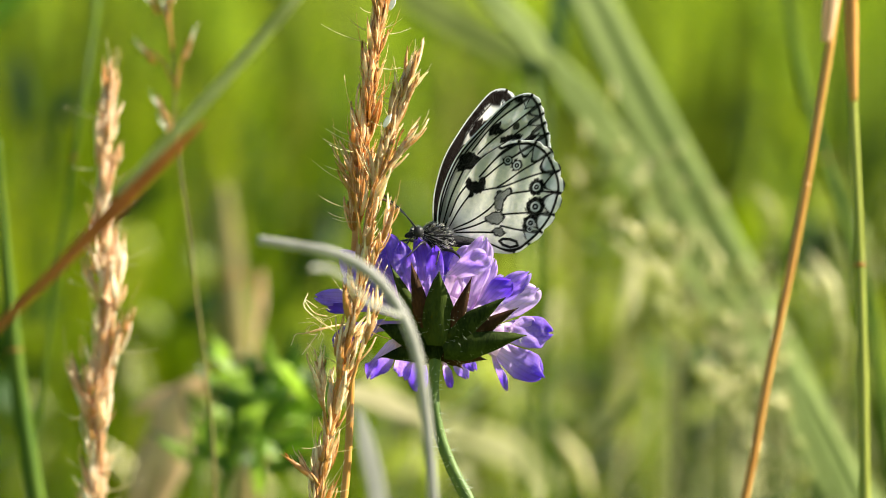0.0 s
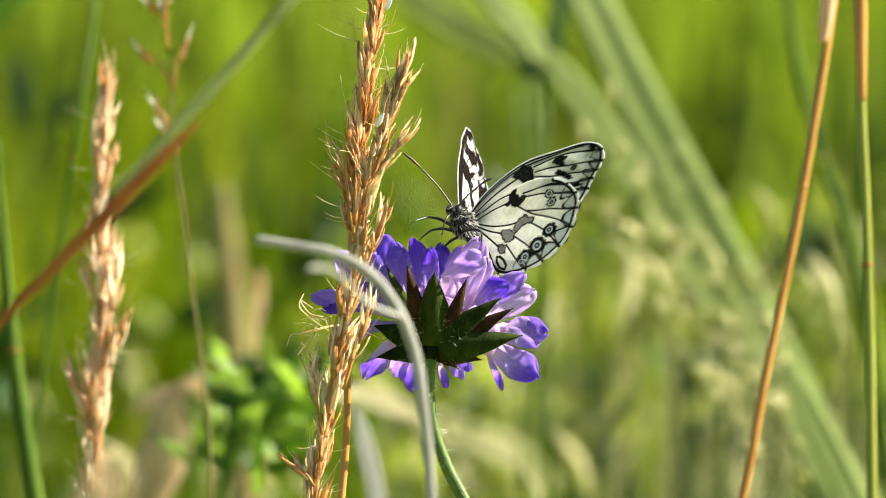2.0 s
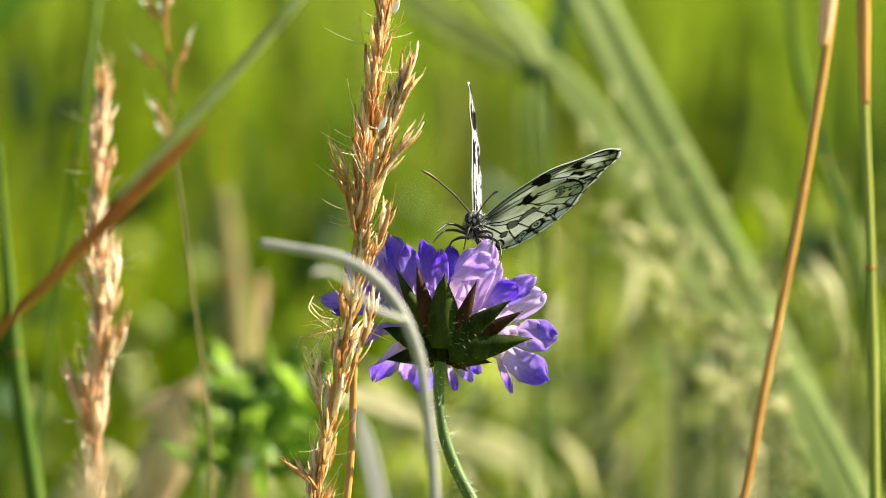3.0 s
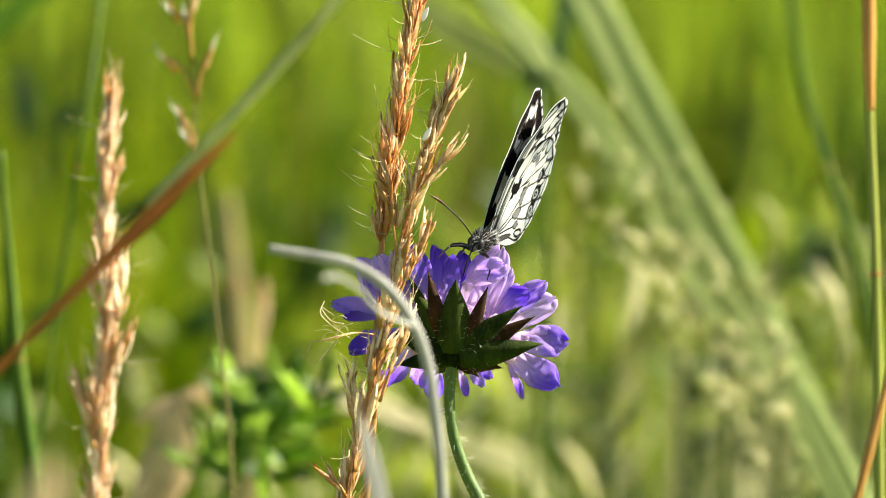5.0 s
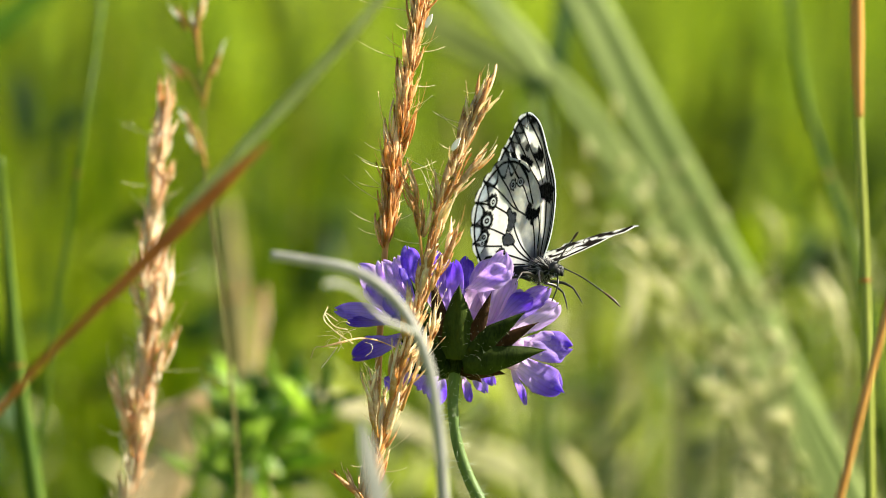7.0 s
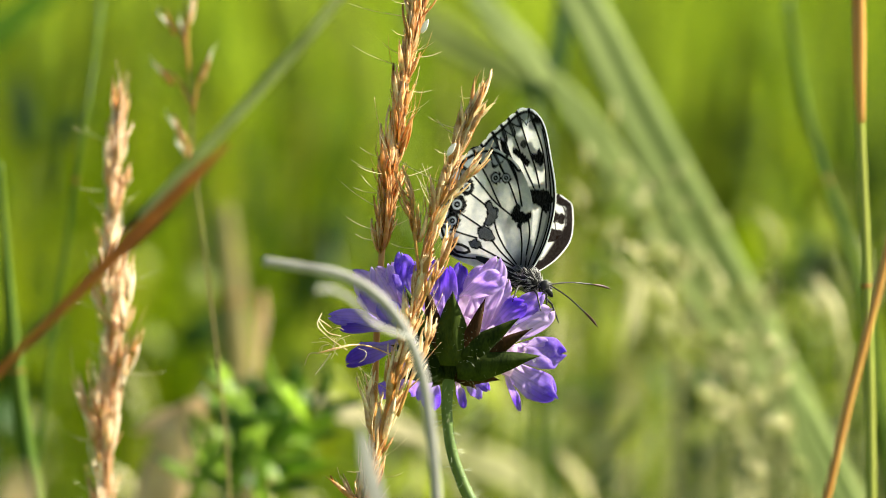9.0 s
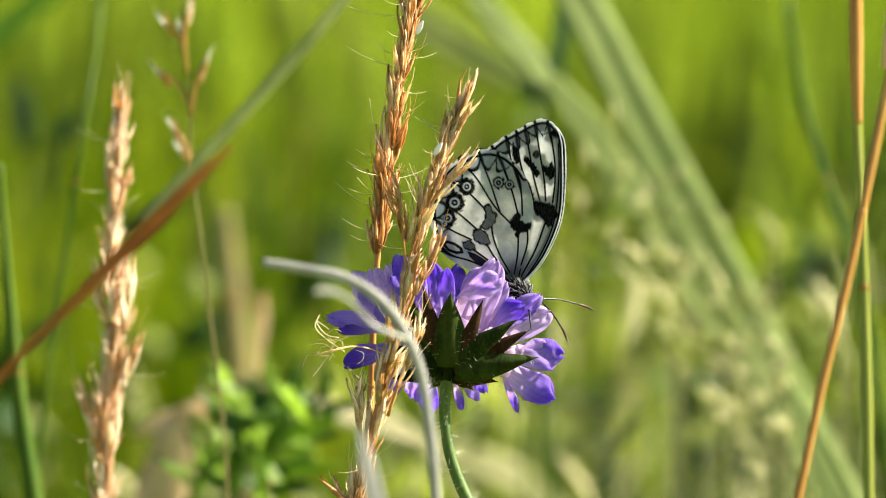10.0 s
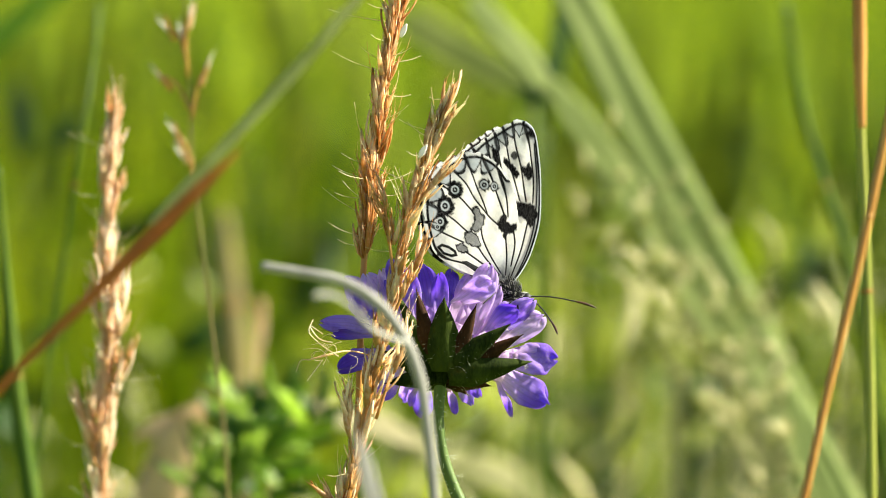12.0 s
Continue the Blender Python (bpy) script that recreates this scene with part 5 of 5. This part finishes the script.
def wing(kind, side, parent):
    """One wing in its hinge's space: x forward, y outward on the left, z the upper face."""
    outline = closed_line(FORE if kind == "fore" else HIND, 20)
    n, rings = len(outline), 110
    run = np.cumsum(np.hypot(*np.diff(outline, axis=0, prepend=outline[:1]).T))
    if kind == "hind":                              # scalloped outer rim
        rim = soft(-outline[:, 0], 9, 13) * soft(outline[:, 1], 1.0, 3.0)
        outline = outline * (1 + (0.030 * np.abs(np.sin(math.pi * run / 3.2)) * rim)[:, None])
    else:
        rim = soft(-outline[:, 0], 5, 7) * soft(outline[:, 1], 15, 18)
        outline = outline * (1 + (0.010 * np.abs(np.sin(math.pi * run / 2.2)) * rim)[:, None])
    # ragged fringe of scales
    outline = outline * (1 + 0.004 * np.sin(run * 23) * rim)[:, None]
    heart = np.array((-0.6, 0.8)) if kind == "fore" else np.array((-0.9, 0.4))
    share = np.linspace(0.0, 1, rings + 1)[1:] ** 0.85
    p = (heart + share[:, None, None] * (outline - heart)[None]).reshape(-1, 2)
    veins = FORE_VEINS + FORE_RAYS if kind == "fore" else HIND_VEINS + HIND_RAYS
    ridge = np.zeros(len(p))
    for v in veins:
        ridge = np.maximum(ridge, 1 - soft(gap_to(p, closed_or_open(v))[0], 0, 0.5))
    bow = 0.9 * np.sin(np.clip(p[:, 1] / 26, 0, 1) * 2.4) - 0.12 * np.cos(p[:, 0] * 1.6) * np.clip(p[:, 1] / 10, 0, 1)
    z = bow + 0.03 * ridge - (0.30 if kind == "hind" else 0.0)
    k = np.array((1, side, 1)) / 1000
    top = np.c_[p, z + 0.05] * k
    low = np.c_[p, z - 0.05] * k
    mid = np.array([[*heart, bow[0] + 0.05], [*heart, bow[0] - 0.05]]) * k
    verts = np.vstack((top, low, mid))
    m, faces = rings * n, []
    for r in range(rings - 1):
        for i in range(n):
            j = (i + 1) % n
            faces.append((r * n + i, (r + 1) * n + i, (r + 1) * n + j, r * n + j))
            faces.append((m + r * n + j, m + (r + 1) * n + j, m + (r + 1) * n + i, m + r * n + i))
    last = (rings - 1) * n
    for i in range(n):
        j = (i + 1) % n
        faces.append((last + i, m + last + i, m + last + j, last + j))
        faces.append((2 * m, i, j))
        faces.append((2 * m + 1, m + j, m + i))
    name = "forewing" if kind == "fore" else "hindwing"
    me = bpy.data.meshes.new(name)
    if side < 0:
        faces = [f[::-1] for f in faces]
    me.from_pydata(verts.tolist(), [], faces)
    for f in me.polygons:
        f.use_smooth = True
    both = np.vstack((pattern(p, kind, True), pattern(p, kind, False), [(0.2, 0.2, 0.2)] * 2))
    tint = me.color_attributes.new("tint", "FLOAT_COLOR", "POINT")
    tint.data.foreach_set("color", np.c_[both, np.ones(len(both))].astype(np.float32).ravel())
    me.materials.append(MAT["wing"])
    ob = new(name, me)
    ob.parent = parent
    return tagged(ob, "black and white chequered " + name)


def fur(bm, centre, rx, ry, rz, count, long, rng, back=Vector((-0.6, 0, 0.1))):
    for _ in range(count):
        d = Vector((rng.gauss(0, 1), rng.gauss(0, 1), rng.gauss(0, 1))).normalized()
        p = centre + Vector((d.x * rx, d.y * ry, d.z * rz)) * 0.97
        q = p + (d * 0.55 + back).normalized() * long * rng.uniform(0.5, 1.2)
        tube(bm, [p, p.lerp(q, 0.5) + d * 0.0001, q], (0.00004, 0.00003, 0.00001), 3)


def butterfly():
    rng = random.Random(4)
    ob = thing("butterfly", (0, 0, 0), "marbled white butterfly with chequered wings feeding on the flower", "butterfly")
    mm, feelers = 0.001, []
    bm = bmesh.new()
    blob(bm, Matrix.Translation((0.7 * mm, 0, -1.1 * mm)), 2.7 * mm, 1.7 * mm, 1.8 * mm, 0.12, 1)
    thorax = part("thorax", bm, MAT["fur_dark"], ob)
    for tone, count, name, label in (("fur_pale", 400, "thorax_fur", "long greyish white fur"), ("fur_dark", 700, "dark_fur", "short black fur")):
        bm = bmesh.new()
        fur(bm, Vector((0.7, 0, -1.1)) * mm, 2.7 * mm, 1.7 * mm, 1.8 * mm, count, (1.2 if tone == "fur_pale" else 0.9) * mm, rng)
        part(name, bm, MAT[tone], thorax, label)
    bm = bmesh.new()
    tube(bm, smooth_line([Vector(q) * mm for q in ((-1.2, 0, -1.0), (-4.5, 0, -0.5), (-8.0, 0, -0.1), (-10.6, 0, 0.2), (-11.6, 0, 0.2))], 6), (1.2 * mm, 1.2 * mm, 1.1 * mm, 0.8 * mm, 0.3 * mm), 14)
    part("abdomen", bm, MAT["fur_dark"], ob, "slender greyish black abdomen")
    bm = bmesh.new()
    blob(bm, Matrix.Translation((4.0 * mm, 0, -1.5 * mm)), 1.0 * mm, 1.0 * mm, 1.05 * mm, 0.1, 3)
    head = part("head", bm, MAT["fur_dark"], ob)
    bm = bmesh.new()
    fur(bm, Vector((4.0, 0, -1.5)) * mm, 1.0 * mm, 1.0 * mm, 1.05 * mm, 170, 0.7 * mm, rng, Vector((0.7, 0, -0.2)))
    part("head_fur", bm, MAT["fur_pale"], head)
    for s in (1, -1):
        bm = bmesh.new()
        blob(bm, Matrix.Translation((4.4 * mm, 0.75 * s * mm, -1.35 * mm)), 0.85 * mm, 0.7 * mm, 0.95 * mm)
        part("eye", bm, MAT["eye"], head, "shiny black eye")
        bm = bmesh.new()
        tube(bm, smooth_line([Vector(q) * mm for q in ((0, 0, 0), (3.4, 2.1 * s, 0.9), (7.0, 4.4 * s, 1.2))], 8), (0.13 * mm, 0.12 * mm, 0.13 * mm), 7)
        antenna = part("antenna", bm, MAT["chitin"], ob, "thin black antenna")
        feelers.append((antenna, s))
        bm = bmesh.new()
        tube(bm, smooth_line([Vector(q) * mm for q in ((7.0, 4.4 * s, 1.2), (8.7, 5.6 * s, 1.2), (10.0, 6.6 * s, 1.0))], 5), (0.13 * mm, 0.22 * mm, 0.21 * mm, 0.08 * mm), 8)
        part("club", bm, MAT["club"], antenna, "rust-brown club")
        bm = bmesh.new()
        blob(bm, Matrix.Translation((5.2 * mm, 0.4 * s * mm, -2.0 * mm)) @ pose(0, 0, 0, 0, 40, 0), 1.1 * mm, 0.35 * mm, 0.4 * mm, 0.2, 7, 10, 8)
        part("palp", bm, MAT["fur_dark"], head)
        for x, out, fwd, down in ((2.4, 4.4, 3.6, -6.0), (1.0, 5.4, 0.8, -6.0), (-0.6, 4.2, -2.8, -5.8)):
            bm = bmesh.new()
            knee = Vector((x + fwd * 0.7, (0.6 + out * 0.75) * s, -3.4)) * mm
            tube(bm, smooth_line([Vector((x, 0.8 * s, -3.0)) * mm, knee.lerp(Vector((x, 0.8 * s, -3.0)) * mm, 0.4) + Vector((0, 0, 0.0004)), knee], 4), (0.27 * mm, 0.25 * mm, 0.17 * mm), 7)
            leg = part("leg", bm, MAT["chitin"], ob)
            bm = bmesh.new()
            tube(bm, smooth_line([knee, Vector((x + fwd, out * s, down * 0.8)) * mm, Vector((x + fwd * 1.25, out * 1.08 * s, down)) * mm], 4), (0.17 * mm, 0.14 * mm, 0.08 * mm), 7)
            part("shin", bm, MAT["chitin"], leg)
    bm = bmesh.new()
    tube(bm, smooth_line([Vector(q) * mm for q in ((4.9, 0, -2.3), (5.6, 0, -4.4), (4.9, 0, -7.2))], 6), (0.16 * mm, 0.1 * mm), 6)
    part("proboscis", bm, MAT["chitin"], head)
    wings = [(wing(kind, side, ob), kind, side) for side in (1, -1) for kind in ("fore", "hind")]
    return ob, wings, feelers


# seconds; place (mm right, behind, above the middle); turns (deg); how far the left and right wings stand up; sweep of fore and hind wings
FLUTTER = (
    (0, (-0.2, 2.0, 3.0), (-4, -15, -155), 77, 80, -2, 1), (0.5, (3.1, 2.0, 5.5), (-9, -39, -134), 56, 55, -4, -1), (1, (2.6, 2.0, 4.4), (-11, -25, -127), 56, 63, -5, -3),
    (1.3, (3.0, 2.0, 4.6), (-10, -33, -125), 73, 81, 2, 3), (1.5, (2.9, 2.0, 5.4), (-1, -42, -122), 50, 89, 7, 9), (1.8, (3.8, 2.0, 5.4), (1, -39, -122), 19, 49, -3, -3),
    (2, (4.0, 2.0, 4.6), (-2, -40, -117), 54, 67, -1, 1), (2.2, (5.3, 2.0, 5.3), (-27, -40, -106), 91, 66, 3, 8), (2.5, (5.7, 2.0, 5.4), (-6, -35, -108), 40, 68, -3, -4),
    (3, (5.6, 2.0, 5.1), (-13, -22, -96), 45, 71, 3, 5), (5, (6.8, 2.0, 4.0), (-21, 2, -110), 87, 82, -13, -4), (5.5, (5.8, 2.0, 4.0), (-22, 3, -107), 87, 82, -8, -4),
    (6, (6.6, 2.0, 5.7), (-18, -15, -91), 67, 87, 2, 5), (6.2, (8.2, 2.0, 6.4), (-5, -6, -82), 56, 89, -7, 4), (6.4, (10.4, 2.0, 7.7), (-6, -23, -56), 31, 86, -1, -4),
    (6.5, (12.0, 2.0, 4.2), (-11, -25, -36), 13, 90, 3, -0), (6.7, (17.4, 2.0, -0.9), (-40, -38, -51), 47, 81, -2, 6), (7, (15.5, 2.0, -0.0), (-21, -8, -49), 36, 79, 2, 5),
    (7.2, (13.8, 2.3, -1.0), (-18, 8, -54), 44, 83, 4, 2), (8.8, (13.3, 4.7, -1.1), (-10, 10, -22), 50, 86, 3, 3), (9, (13.2, 5.0, -0.2), (-13, 16, -23), 38, 79, -3, -3),
    (9.5, (13.0, 5.0, -0.7), (-21, 20, -22), 48, 69, -3, -4), (10, (11.8, 5.0, -1.4), (-6, 30, -9), 83, 81, -6, -8), (10.5, (10.3, 5.0, -1.4), (-4, 22, 15), 76, 88, 1, -1),
    (11, (10.3, 5.0, -0.4), (-4, 19, 11), 81, 83, -2, -2), (11.5, (11.2, 5.0, -0.6), (-3, 21, 11), 81, 83, -1, -2), (12, (10.1, 5.0, -0.9), (-2, 22, 23), 73, 91, -1, -2))
# seconds; how far each antenna is raised and turned outward (deg)
FEEL_LEFT = ((0, 10, -6), (0.5, -30, -20), (1, 3, -43), (1.3, -7, -38), (1.5, -5, -48), (1.8, 4, 12), (2, -6, 18), (2.2, -18, 8), (2.5, -2, 15), (3, -1, -11), (5, 34, -14), (5.5, 46, -21), (6, -1, 30), (6.2, -15, 46), (6.4, -17, 24), (6.5, -34, 9), (6.7, -36, -7), (7, -32, 22), (7.2, -33, 14), (8.8, 18, 17), (9, 14, 18), (9.5, 29, 7), (10, 13, 12), (10.5, 9, -20), (11, 13, -33), (12, 8, -49))
FEEL_RIGHT = ((0, 21, -35), (0.5, 9, -42), (1, 13, 26), (1.3, 1, 17), (1.5, 19, 2), (1.8, 25, 6), (2, 17, -4), (2.2, -1, -19), (2.5, 26, -8), (3, 10, -12), (5, 26, -1), (5.5, 28, -1), (6, 37, -10), (6.2, 37, 19), (6.4, 15, 26), (6.5, -22, 18), (6.7, 17, 7), (7, 7, 8), (7.2, 35, 35), (8.8, -39, 41), (9, -32, 33), (9.5, -27, 34), (10, -28, -5), (10.5, -45, -22), (11, -32, -28), (12, -41, -34))


def motions():
    for ob, height, rows, bend in SWAYS:
        base = ob.location.copy()
        turns = [(t, pose(0, 0, bend, 0, math.degrees(math.asin(d / 1000 / (height - bend))), 0) @ pose(0, 0, -bend)) for t, d in rows]
        walk(ob, [(t, Matrix.Translation(base) @ m) for t, m in turns])
    walk(INSECT, [(t, VIEW @ pose(p[0] / 1000, p[1] / 1000, p[2] / 1000, *turn)) for t, p, turn, *rest in FLUTTER])
    for ob, kind, side in WINGS:
        rows = []
        for t, p, turn, left, right, fore, hind in FLUTTER:
            up, sweep = (left if side > 0 else right), (fore if kind == "fore" else hind)
            rows.append((t, pose(0, 0.0007 * side, 0, up * side) @ pose(0, 0, 0, 0, 0, -sweep * side)))
        walk(ob, rows)
    for ob, side in FEELERS:
        walk(ob, [(t, pose(0.0046, 0.0004 * side, -0.0008, 0, -lift, yaw)) for t, lift, yaw in (FEEL_LEFT if side > 0 else FEEL_RIGHT)])


ground()
meadow()
undergrowth()
highlight_seeds()
tufts()
blades()
herb()
stalks()
panicle()
spikes()
scabious()
INSECT, WINGS, FEELERS = butterfly()
motions()
